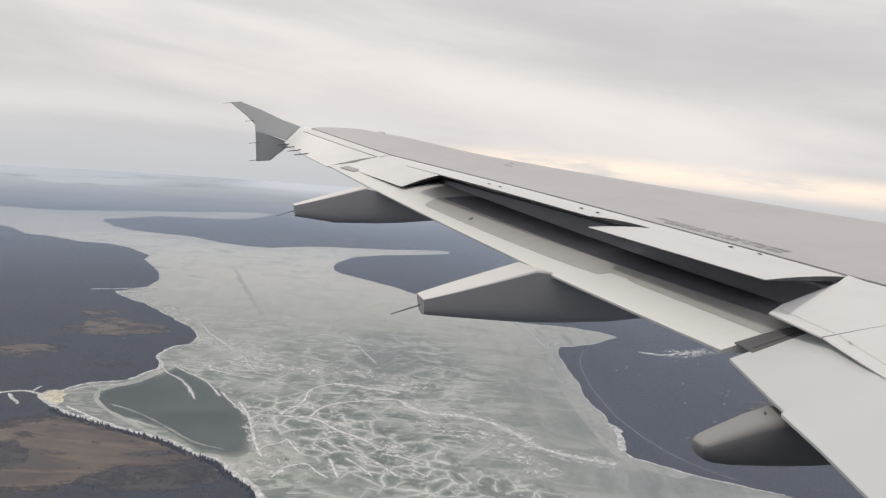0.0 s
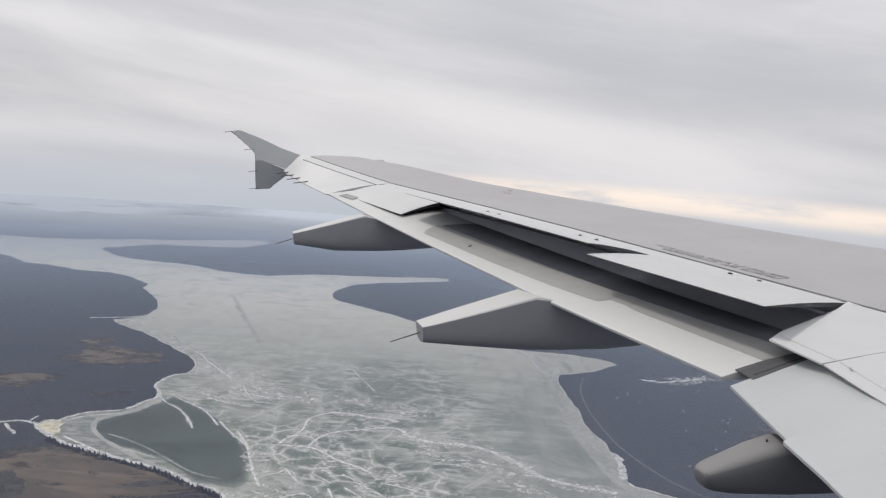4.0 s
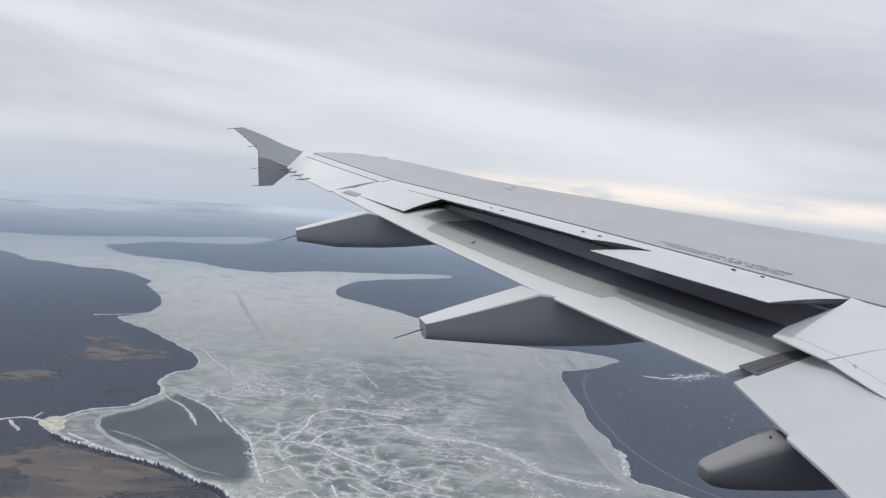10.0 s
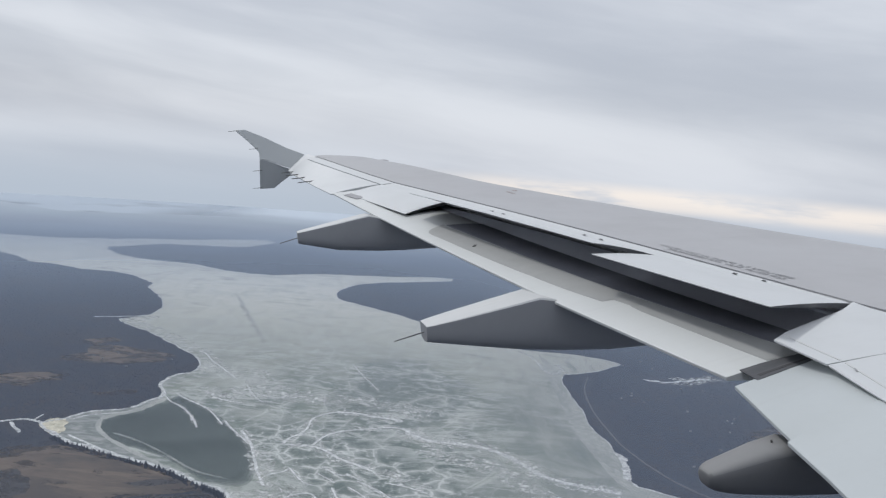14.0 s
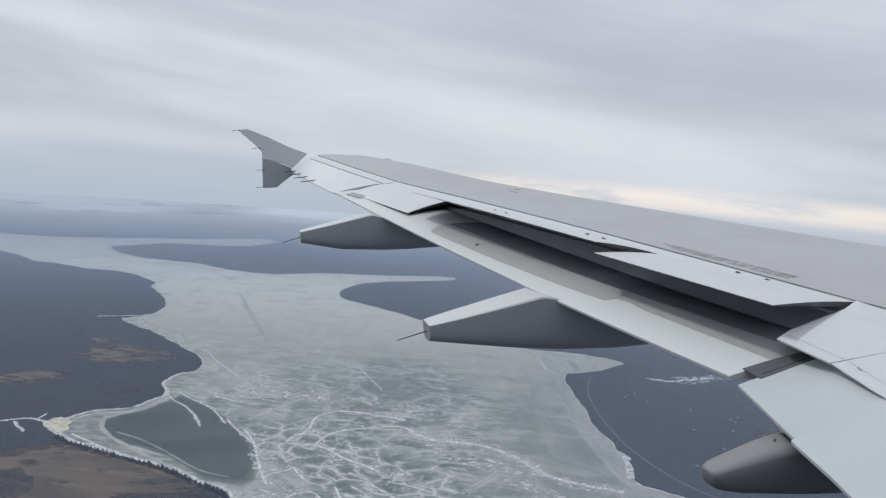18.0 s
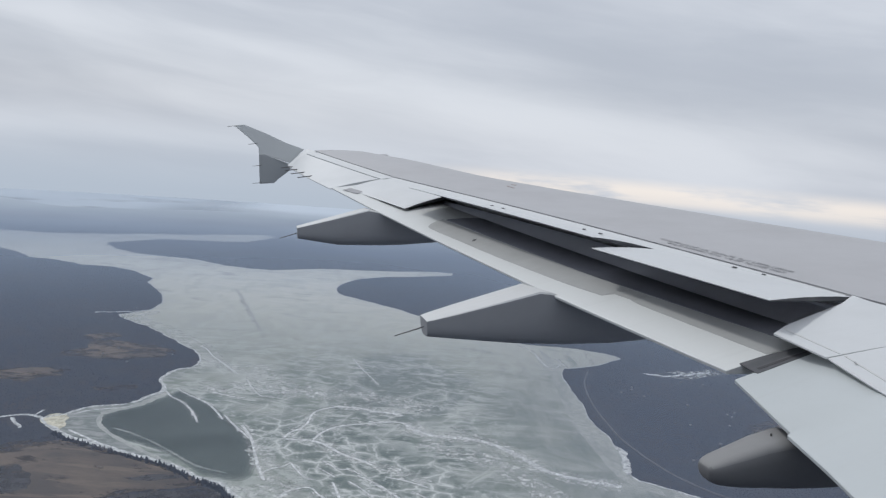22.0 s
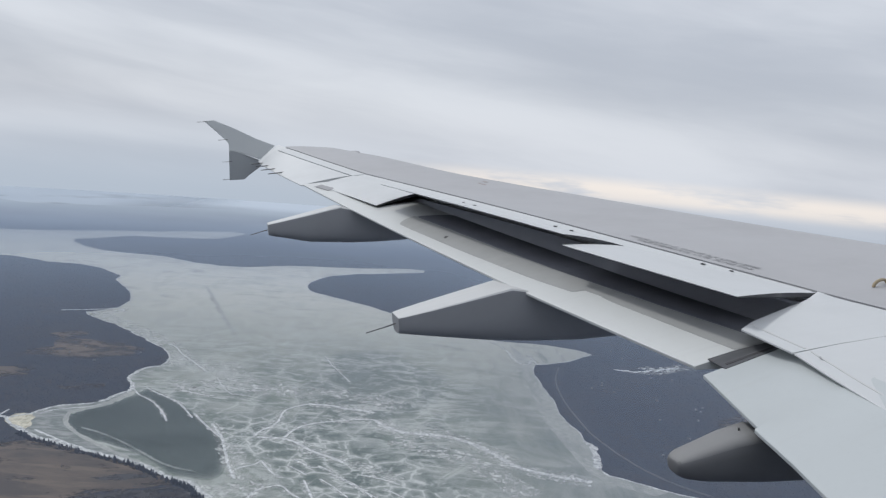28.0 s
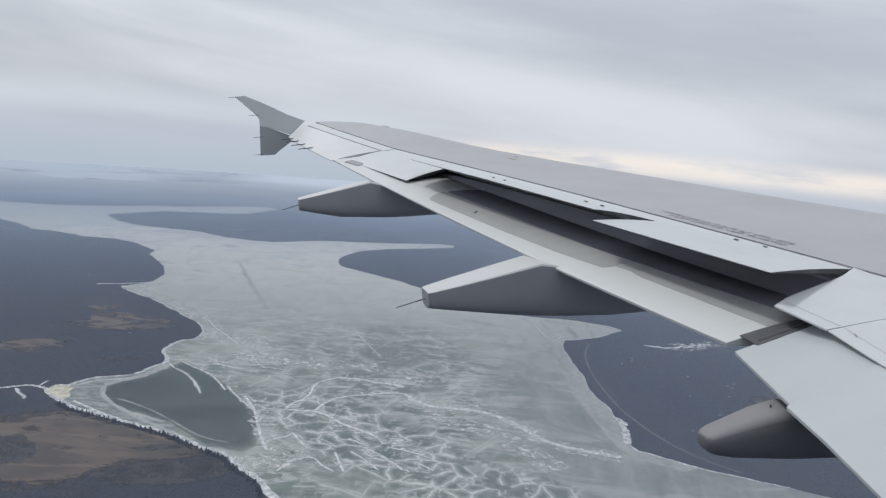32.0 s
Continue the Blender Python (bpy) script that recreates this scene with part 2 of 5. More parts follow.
def ice_build(n, b):
    """Grey-green river ice: plates of different age with pale soft seams, smeared snow upstream and crushed brash
    between; far ice painted paler for sheen.
    """
    at = n.node("ShaderNodeTexCoord").outputs["Object"]
    xy = n.node("ShaderNodeSeparateXYZ", inputs={0: at})
    side, reach = xy.outputs[0], xy.outputs[1]
    bend = n.node("ShaderNodeTexNoise", inputs={"Vector": at, "Scale": 0.006, "Detail": 2.0})
    off = n.node("ShaderNodeVectorMath", operation="MULTIPLY_ADD", inputs={0: bend.outputs["Color"], 1: (70, 70, 0), 2: at}).outputs[0]
    drift = n.node("ShaderNodeMapping", inputs={"Vector": off, "Rotation": (0, 0, 0.5), "Scale": (1.0, 0.38, 1)}).outputs[0]
    along = n.node("ShaderNodeMapping", inputs={"Vector": off, "Rotation": (0, 0, -0.30), "Scale": (1.0, 0.13, 1)}).outputs[0]
    across = n.node("ShaderNodeMapping", inputs={"Vector": off, "Rotation": (0, 0, 0.12), "Scale": (0.22, 0.55, 1)}).outputs[0]
    big = n.noise(drift, 0.005, 5.0, 0.62, 0.6)
    mid = n.noise(drift, 0.026, 6.0, 0.68, 0.9)
    fine_ = n.noise(off, 0.11, 6.0, 0.74)
    flow = n.noise(along, 0.034, 6.0, 0.66, 0.4)
    smear = n.noise(across, 0.030, 5.0, 0.62, 0.6)
    east = n.step(side, 20.0, 230.0)
    near = n.step(reach, 1750.0, 1150.0)
    west = n.math("MULTIPLY", n.step(side, 190.0, 30.0, 0.10, 1.0), n.step(reach, 2000.0, 1350.0, 0.12, 1.0))
    # plates, each of its own tone
    plate = n.node("ShaderNodeTexVoronoi", feature="F1", inputs={"Vector": drift, "Scale": 0.016, "Randomness": 1.0})
    tone_ = n.node("ShaderNodeSeparateXYZ", inputs={0: plate.outputs["Color"]}).outputs[0]
    c = n.mix(n.step(big, 0.38, 0.62), (0.128, 0.162, 0.138), (0.195, 0.222, 0.184))
    c = n.mix(n.math("MULTIPLY", n.math("MULTIPLY", n.step(tone_, 0.25, 0.9), near), 0.75), c, (0.088, 0.116, 0.102))
    c = n.mix(n.math("MULTIPLY", east, 0.6), c, (0.270, 0.282, 0.262))
    # paler with distance: low-angle sheen, and warmth against the haze tint, painted in
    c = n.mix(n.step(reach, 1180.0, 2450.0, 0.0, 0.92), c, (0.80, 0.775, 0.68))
    c = n.mix(n.math("MULTIPLY", n.step(smear, 0.48, 0.66), 0.50), c, (0.44, 0.450, 0.415))
    c = n.mix(n.math("MULTIPLY", n.step(smear, 0.44, 0.30), 0.45), c, (0.155, 0.185, 0.170))
    c = n.mix(n.math("MULTIPLY", n.step(mid, 0.50, 0.70), 0.40), c, (0.38, 0.398, 0.375))
    c = n.mix(n.math("MULTIPLY", n.math("MULTIPLY", n.step(flow, 0.50, 0.66), east), 0.45), c, (0.37, 0.38, 0.35))
    c = n.mix(n.math("MULTIPLY", n.math("MULTIPLY", n.step(flow, 0.48, 0.32), east), 0.60), c, (0.150, 0.176, 0.164))
    # a dull smooth patch over a shoal in mid-river
    shoal = n.node("ShaderNodeVectorMath", operation="LENGTH", inputs={0: n.node("ShaderNodeMapping", inputs={"Vector": n.node("ShaderNodeVectorMath", operation="ADD", inputs={0: off, 1: (12.0, -1440.0, 0.0)}).outputs[0], "Rotation": (0, 0, 0.25), "Scale": (0.0092, 0.0044, 0)}).outputs[0]}).outputs["Value"]
    shoal = n.step(n.math("ADD", shoal, n.math("MULTIPLY", n.math("SUBTRACT", mid, 0.5), 1.1)), 1.15, 0.75)
    c = n.mix(n.math("MULTIPLY", shoal, 0.8), c, (0.150, 0.176, 0.162))
    # the dull line of an old refrozen channel
    run = n.math("ADD", n.math("MULTIPLY", n.math("SUBTRACT", side, -537.0), 0.3454), n.math("MULTIPLY", n.math("SUBTRACT", reach, 2173.0), -0.9384))
    beside = n.math("ADD", n.math("MULTIPLY", n.math("SUBTRACT", side, -537.0), 0.9384), n.math("MULTIPLY", n.math("SUBTRACT", reach, 2173.0), 0.3454))
    beside = n.math("ABSOLUTE", n.math("ADD", beside, n.math("MULTIPLY", n.math("SUBTRACT", mid, 0.5), 22.0)))
    channel = n.math("MULTIPLY", n.step(beside, 9.0, 1.5), n.math("MULTIPLY", n.step(run, -60.0, 60.0), n.step(run, 631.0, 481.0)))
    c = n.mix(n.math("MULTIPLY", channel, 0.5), c, (0.20, 0.215, 0.20))
    # rafted ice where the current runs: fans of short pale smears
    raft = n.math("MULTIPLY", n.step(n.noise(across, 0.075, 6.0, 0.70, 1.2), 0.48, 0.60), n.math("MULTIPLY", west, n.step(n.noise(off, 0.006, 3.0, 0.6), 0.38, 0.54)))
    c = n.mix(n.math("MULTIPLY", raft, 0.75), c, (0.50, 0.515, 0.49))
    # refrozen seams between plates: a soft pale border with a thin white core
    kink = n.node("ShaderNodeTexNoise", inputs={"Vector": at, "Scale": 0.03, "Detail": 3.0})
    across, off = (n.node("ShaderNodeVectorMath", operation="MULTIPLY_ADD", inputs={0: kink.outputs["Color"], 1: (reach_, reach_, 0), 2: vec}).outputs[0] for vec, reach_ in ((across, 16), (off, 22)))
    for vec, scale, soft_, core, strength, cover in ((drift, 0.016, 0.17, 0.022, 0.36, 0.45), (across, 0.065, 0.24, 0.035, 0.25, 0.47), (off, 0.050, 0.18, 0.040, 0.40, 0.51)):
        v = n.node("ShaderNodeTexVoronoi", feature="DISTANCE_TO_EDGE", inputs={"Vector": vec, "Scale": scale, "Randomness": 1.0})
        gap = n.math("ADD", v.outputs["Distance"], n.math("MULTIPLY", n.math("SUBTRACT", fine_, 0.5), core * 1.6))
        there = n.math("MULTIPLY", n.step(n.noise(at, scale * 0.5, 4.0, 0.65), cover, cover + 0.12), west)
        c = n.mix(n.math("MULTIPLY", n.math("MULTIPLY", n.step(gap, soft_, 0.0), there), 0.48), c, (0.40, 0.418, 0.390))
        c = n.mix(n.math("MULTIPLY", n.math("MULTIPLY", n.step(gap, core, core * 0.2), there), strength), c, (0.62, 0.63, 0.61))
    # the broken belt in mid-river: dark plates in a net of thick pale seams
    run = n.math("ADD", n.math("MULTIPLY", n.math("SUBTRACT", side, -241.0), 0.7842), n.math("MULTIPLY", n.math("SUBTRACT", reach, 1141.0), -0.6205))
    beside = n.math("ABSOLUTE", n.math("ADD", n.math("MULTIPLY", n.math("SUBTRACT", side, -241.0), 0.6205), n.math("MULTIPLY", n.math("SUBTRACT", reach, 1141.0), 0.7842)))
    belt = n.math("MULTIPLY", n.step(n.math("ADD", beside, n.math("MULTIPLY", n.math("SUBTRACT", big, 0.5), 160.0)), 105.0, 45.0), n.step(run, -50.0, 30.0))
    c = n.mix(n.math("MULTIPLY", belt, 0.72), c, (0.092, 0.121, 0.106))
    for scale, soft_, core, cover in ((0.030, 0.26, 0.060, 0.36), (0.062, 0.22, 0.050, 0.50)):
        v = n.node("ShaderNodeTexVoronoi", feature="DISTANCE_TO_EDGE", inputs={"Vector": off, "Scale": scale, "Randomness": 1.0})
        gap = n.math("ADD", v.outputs["Distance"], n.math("MULTIPLY", n.math("SUBTRACT", fine_, 0.5), 0.22))
        there = n.math("MULTIPLY", belt, n.step(n.noise(at, scale * 0.6, 4.0, 0.65), cover, cover + 0.14))
        c = n.mix(n.math("MULTIPLY", n.math("MULTIPLY", n.step(gap, soft_, 0.02), there), 0.72), c, (0.37, 0.390, 0.362))
        c = n.mix(n.math("MULTIPLY", n.math("MULTIPLY", n.step(gap, core, 0.0), there), 0.58), c, (0.70, 0.71, 0.69))
    cell = n.node("ShaderNodeTexVoronoi", feature="DISTANCE_TO_EDGE", inputs={"Vector": off, "Scale": 0.12, "Randomness": 1.0})
    brash = n.math("MULTIPLY", n.step(cell.outputs["Distance"], 0.10, 0.02), n.step(n.noise(drift, 0.012, 5.0, 0.7), 0.54, 0.62))
    c = n.mix(n.math("MULTIPLY", n.math("MULTIPLY", brash, near), n.math("MULTIPLY", west, 0.5)), c, (0.58, 0.60, 0.58))
    c = n.mix(n.math("MULTIPLY", n.step(fine_, 0.56, 0.74), 0.18), c, (0.46, 0.475, 0.455))
    n.put(b.inputs["Base Color"], c)
    n.put(b.inputs["Roughness"], n.step(mid, 0.35, 0.7, 0.42, 0.85))
    b.inputs["Specular IOR Level"].default_value = 0.4


def cove_ice_build(n, b):
    """Layered grey shore ice, dirty and wet in streaks."""
    at = n.node("ShaderNodeTexCoord").outputs["Object"]
    lay = n.node("ShaderNodeMapping", inputs={"Vector": at, "Rotation": (0, 0, 0.6), "Scale": (0.35, 1.0, 1)}).outputs[0]
    c = n.mix(n.step(n.noise(lay, 0.07, 6.0, 0.7, 0.8), 0.40, 0.64), (0.115, 0.136, 0.128), (0.29, 0.305, 0.29))
    c = n.mix(n.math("MULTIPLY", n.step(n.noise(at, 0.03, 4.0, 0.6), 0.52, 0.68), 0.5), c, (0.38, 0.388, 0.362))
    n.put(b.inputs["Base Color"], c)
    b.inputs["Roughness"].default_value = 0.6


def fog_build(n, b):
    """Tint of a flat sheet painted as mist over the far land, ragged along its edge."""
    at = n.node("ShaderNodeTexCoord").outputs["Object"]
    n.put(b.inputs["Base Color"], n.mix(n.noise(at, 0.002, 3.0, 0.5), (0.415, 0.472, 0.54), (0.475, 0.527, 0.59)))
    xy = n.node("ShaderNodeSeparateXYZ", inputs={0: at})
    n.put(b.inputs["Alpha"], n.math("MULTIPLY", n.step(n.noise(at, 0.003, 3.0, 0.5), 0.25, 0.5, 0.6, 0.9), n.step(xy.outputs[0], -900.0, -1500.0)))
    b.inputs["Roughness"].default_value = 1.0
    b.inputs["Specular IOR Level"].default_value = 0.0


def bare_ice_build(n, b):
    at = n.node("ShaderNodeTexCoord").outputs["Object"]
    big = n.noise(at, 0.008, 5.0, 0.6, 0.6)
    fine_ = n.noise(at, 0.07, 5.0, 0.7, 0.5)
    c = n.mix(n.step(big, 0.35, 0.65), (0.124, 0.157, 0.146), (0.154, 0.188, 0.175))
    c = n.mix(n.math("MULTIPLY", n.step(fine_, 0.55, 0.8), 0.35), c, (0.17, 0.195, 0.185))
    n.put(b.inputs["Base Color"], c)
    n.put(b.inputs["Alpha"], n.step(big, 0.3, 0.7, 0.24, 0.36))
    b.inputs["Roughness"].default_value = 0.55
    b.inputs["Specular IOR Level"].default_value = 0.25


def shelf_build(n, b):
    """Pale shore-fast ice in bands along the bank."""
    at = n.node("ShaderNodeTexCoord").outputs["Object"]
    fine_ = n.noise(at, 0.10, 6.0, 0.72, 0.6)
    big = n.noise(at, 0.02, 4.0, 0.6)
    c = n.mix(n.step(fine_, 0.36, 0.66), (0.31, 0.326, 0.305), (0.42, 0.426, 0.398))
    lay = n.node("ShaderNodeMapping", inputs={"Vector": at, "Rotation": (0, 0, -0.12), "Scale": (1.0, 0.16, 1)}).outputs[0]
    c = n.mix(n.math("MULTIPLY", n.step(n.noise(lay, 0.05, 5.0, 0.65, 0.5), 0.48, 0.62), 0.55), c, (0.245, 0.265, 0.245))
    c = n.mix(n.math("MULTIPLY", n.step(big, 0.5, 0.7), 0.4), c, (0.27, 0.288, 0.27))
    n.put(b.inputs["Base Color"], c)
    b.inputs["Roughness"].default_value = 0.7


def scrub_build(n, b):
    """Thin scrub and grass between a field and the woods, with gaps."""
    at = n.node("ShaderNodeTexCoord").outputs["Object"]
    gap = n.noise(at, 0.03, 6.0, 0.75, 0.4)
    c = n.mix(n.noise(at, 0.08, 4.0, 0.65), (0.045, 0.041, 0.042), (0.090, 0.072, 0.060))
    n.put(b.inputs["Base Color"], c)
    n.put(b.inputs["Alpha"], n.step(gap, 0.44, 0.60))
    b.inputs["Roughness"].default_value = 1.0


def copse_build(n, b):
    """Leaf litter and brush under a thin copse, open at its edge."""
    at = n.node("ShaderNodeTexCoord").outputs["Object"]
    c = n.mix(n.noise(at, 0.06, 4.0, 0.65), (0.044, 0.043, 0.047), (0.066, 0.062, 0.063))
    n.put(b.inputs["Base Color"], c)
    n.put(b.inputs["Alpha"], n.step(n.noise(at, 0.035, 6.0, 0.75, 0.4), 0.36, 0.58))
    b.inputs["Roughness"].default_value = 1.0


def snow_build(n, b):
    at = n.node("ShaderNodeTexCoord").outputs["Object"]
    fine_ = n.noise(at, 0.16, 5.0, 0.7)
    c = n.mix(n.step(fine_, 0.36, 0.66), (0.33, 0.34, 0.34), (0.76, 0.77, 0.76))
    n.put(b.inputs["Base Color"], c)
    b.inputs["Roughness"].default_value = 0.85


def dust_build(n, b):
    """Wind-blown snow lying thin and broken on the ice."""
    at = n.node("ShaderNodeTexCoord").outputs["Object"]
    fine_ = n.noise(at, 0.09, 7.0, 0.75, 0.6)
    wide = n.noise(at, 0.022, 4.0, 0.65, 0.5)
    c = n.mix(fine_, (0.48, 0.495, 0.47), (0.76, 0.77, 0.75))
    n.put(b.inputs["Base Color"], c)
    n.put(b.inputs["Alpha"], n.math("MULTIPLY", n.step(fine_, 0.40, 0.66), n.step(wide, 0.36, 0.56)))
    b.inputs["Roughness"].default_value = 0.9


def stained_build(n, b):
    at = n.node("ShaderNodeTexCoord").outputs["Object"]
    c = n.mix(n.step(n.noise(at, 0.12, 5.0, 0.7), 0.36, 0.62), (0.40, 0.37, 0.28), (0.70, 0.66, 0.52))
    n.put(b.inputs["Base Color"], c)
    b.inputs["Roughness"].default_value = 0.9


def road_build(n, b):
    at = n.node("ShaderNodeTexCoord").outputs["Object"]
    c = n.mix(n.noise(at, 0.06, 4.0, 0.7), (0.075, 0.077, 0.088), (0.14, 0.138, 0.145))
    n.put(b.inputs["Base Color"], c)
    b.inputs["Roughness"].default_value = 0.9


def plain_build(colour, rough=0.7):
    def build(n, b):
        at = n.node("ShaderNodeTexCoord").outputs["Object"]
        r = n.node("ShaderNodeObjectInfo").outputs["Random"]
        c = n.mix(n.noise(at, 1.2, 3.0, 0.6), [0.75 * x for x in colour], colour)
        c = n.mix(n.math("MULTIPLY", r, 0.45), c, [0.5 * x for x in colour])
        n.put(b.inputs["Base Color"], c)
        b.inputs["Roughness"].default_value = rough
    return build


def haze_build(n, b):
    """Tint of a flat sheet painted as thin winter haze: blue and clear over the near ground, grey and thick with the
    distance.
    """
    at = n.node("ShaderNodeTexCoord").outputs["Object"]
    xy = n.node("ShaderNodeSeparateXYZ", inputs={0: at})
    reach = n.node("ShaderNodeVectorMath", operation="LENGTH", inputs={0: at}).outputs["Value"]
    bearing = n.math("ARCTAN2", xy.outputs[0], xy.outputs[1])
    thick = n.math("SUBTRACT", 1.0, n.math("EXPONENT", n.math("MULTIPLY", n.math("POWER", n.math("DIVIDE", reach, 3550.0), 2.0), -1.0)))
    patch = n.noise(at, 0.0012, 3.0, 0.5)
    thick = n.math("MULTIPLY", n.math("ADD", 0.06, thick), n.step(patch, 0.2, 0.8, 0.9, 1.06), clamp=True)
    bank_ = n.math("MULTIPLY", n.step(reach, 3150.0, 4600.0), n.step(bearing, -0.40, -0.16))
    # extra veil towards the nose, painted in to lighten the eastern woods
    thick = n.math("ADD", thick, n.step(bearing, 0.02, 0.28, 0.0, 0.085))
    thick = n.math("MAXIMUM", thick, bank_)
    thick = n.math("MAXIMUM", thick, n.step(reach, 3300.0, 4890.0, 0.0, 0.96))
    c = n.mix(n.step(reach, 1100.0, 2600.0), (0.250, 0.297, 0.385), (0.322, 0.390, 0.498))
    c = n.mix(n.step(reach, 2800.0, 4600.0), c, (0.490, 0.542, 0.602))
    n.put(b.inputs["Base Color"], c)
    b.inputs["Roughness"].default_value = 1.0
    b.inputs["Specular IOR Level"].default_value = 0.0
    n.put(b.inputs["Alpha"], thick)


WOODS = material("bare_winter_woods", woods_build)
CROWNS = material("leafless_crowns", crowns_build)
FIELD = material("dead_grass_field", field_paint(0.0))
FIELD_EDGE = material("thinning_grass_field", field_paint(0.11))
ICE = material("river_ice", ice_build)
BARE_ICE = material("bare_dark_ice", bare_ice_build)
COPSE = material("copse_floor", copse_build)
SCRUB = material("thin_scrub", scrub_build)
DUST = material("blown_snow", dust_build)
SHELF = material("shore_fast_ice", shelf_build)
COVE_ICE = material("layered_shore_ice", cove_ice_build)
FOG = material("mist_tint", fog_build)
SNOW = material("piled_snow", snow_build)
STAINED = material("silt_stained_snow", stained_build)
ROAD = material("gravel_track", road_build)
SIDING = material("pale_siding", plain_build((0.25, 0.25, 0.25)))
ROOF = material("grey_roof_shingle", plain_build((0.20, 0.20, 0.21), 0.85))
HAZE = material("haze_tint", haze_build)


# ---------------------------------------------------------------- mesh helpers
def part(name, bm, mat, parent=None, label="", smooth=False, bevel=0.0, crease=40):
    """One mesh object out of a bmesh, under a thing or a part."""
    bmesh.ops.recalc_face_normals(bm, faces=bm.faces)
    me = bpy.data.meshes.new(name)
    bm.to_mesh(me)
    bm.free()
    for m in (mat if isinstance(mat, (list, tuple)) else [mat]):
        me.materials.append(m)
    if smooth:
        me.shade_smooth()
        me.set_sharp_from_angle(angle=radians(crease))
    ob = new(name, me)
    if parent:
        ob.parent = parent
    if label:
        ob["label"] = label
    if bevel:
        mod = ob.modifiers.new("bevel", "BEVEL")
        mod.width, mod.segments, mod.limit_method = bevel, 2, "ANGLE"
    return ob


def loft(rings, closed=True, caps=True):
    """A skin over rings of equally many points."""
    bm = bmesh.new()
    vs = [[bm.verts.new(q) for q in ring] for ring in rings]
    n = len(vs[0])
    for a, b in zip(vs, vs[1:]):
        for i in range(n if closed else n - 1):
            j = (i + 1) % n
            bm.faces.new((a[i], a[j], b[j], b[i]))
    if caps and closed:
        bm.faces.new(vs[0])
        bm.faces.new(vs[-1][::-1])
    return bm


def merge_mesh(name, verts, faces, mat, parent=None):
    me = bpy.data.meshes.new(name)
    me.from_pydata(verts, [], faces)
    me.materials.append(mat)
    me.update()
    ob = new(name, me)
    if parent:
        ob.parent = parent
    return ob


def rough_line(points, rounds, amount, seed, closed=False):
    """Halve every piece a few times and push the middle aside: a natural, ragged outline."""
    rnd = random.Random(seed)
    pts = [Vector(q) for q in points]
    for _ in range(rounds):
        out = []
        pairs = zip(pts, pts[1:] + (pts[:1] if closed else []))
        for a, b in pairs:
            d = b - a
            side = Vector((-d.y, d.x))
            out += [a, (a + b) / 2 + side * rnd.uniform(-amount, amount)]
        if not closed:
            out.append(pts[-1])
        pts = out
    return pts


def sheet(name, outline, z, mat):
    """A flat sheet inside an outline."""
    ring = [Vector((q.x, q.y, z)) for q in outline]
    tris = tessellate_polygon([ring])
    return merge_mesh(name, [tuple(v) for v in ring], [tuple(t) for t in tris], mat)


def inside(x, y, outline):
    """Which of many places lie inside an outline."""
    hit = np.zeros(len(x), bool)
    q = np.array([(v[0], v[1]) for v in outline])
    for (x0, y0), (x1, y1) in zip(q, np.roll(q, -1, axis=0)):
        if y0 != y1:
            hit ^= ((y0 > y) != (y1 > y)) & (x < (x1 - x0) * (y - y0) / (y1 - y0) + x0)
    return hit


def bank(name, line, width, height, mat, seed, side=0.0, ragged=0.45):
    """A low uneven bank of snow or rubble along a line; ragged: how much its width varies."""
    rnd = random.Random(seed)
    verts, faces = [], []
    for i, q in enumerate(line):
        a, b = line[max(i - 1, 0)], line[min(i + 1, len(line) - 1)]
        d = (b - a).normalized()
        s = Vector((-d.y, d.x))
        wide = width * rnd.uniform(1 - ragged, 1 + 0.7 * ragged)
        mid = q + s * side * width
        taper = min(1.0, 0.25 + min(i, len(line) - 1 - i) / 4)
        for f, h in ((-0.5, 0.0), (-0.22, 0.7), (0.12, 1.0), (0.5, 0.0)):
            p = mid + s * f * wide * taper
            verts.append((p.x, p.y, 0.62 + height * h * rnd.uniform(0.5, 1.2)))
    for i in range(len(line) - 1):
        for j in range(3):
            k = 4 * i + j
            faces.append((k, k + 1, k + 5, k + 4))
    return merge_mesh(name, verts, faces, mat)


# ---------------------------------------------------------------- land and river
# plan of the shores, in metres from the point below the seat
WEST_FAR = [(-1854, 2579), (-1564, 2578), (-1377, 2562), (-1320, 2527), (-1219, 2425), (-1132, 2417), (-1071, 2393), (-1034, 2366), (-987, 2372),
    (-947, 2373), (-905, 2351), (-847, 2305), (-802, 2255), (-782, 2235), (-771, 2170), (-741, 2119), (-712, 2079), (-674, 1996),
    (-647, 1893), (-643, 1838), (-662, 1795), (-687, 1764), (-656, 1721), (-624, 1693), (-590, 1672), (-548, 1629), (-523, 1597),
    (-484, 1552), (-444, 1511), (-423, 1466), (-413, 1428)]
WEST_NEAR = [(-416, 1400), (-433, 1382), (-441, 1361), (-444, 1324), (-439, 1302), (-421, 1268), (-418, 1244), (-428, 1226), (-433, 1200),
    (-442, 1181), (-459, 1170), (-482, 1158), (-495, 1141), (-504, 1115), (-520, 1100), (-526, 1089), (-506, 1063), (-479, 1039),
    (-454, 1023), (-423, 1010), (-388, 996), (-355, 982), (-322, 969), (-292, 952), (-266, 933), (-239, 921), (-221, 900),
    (-206, 882), (-159, 823), (-47, 717)]
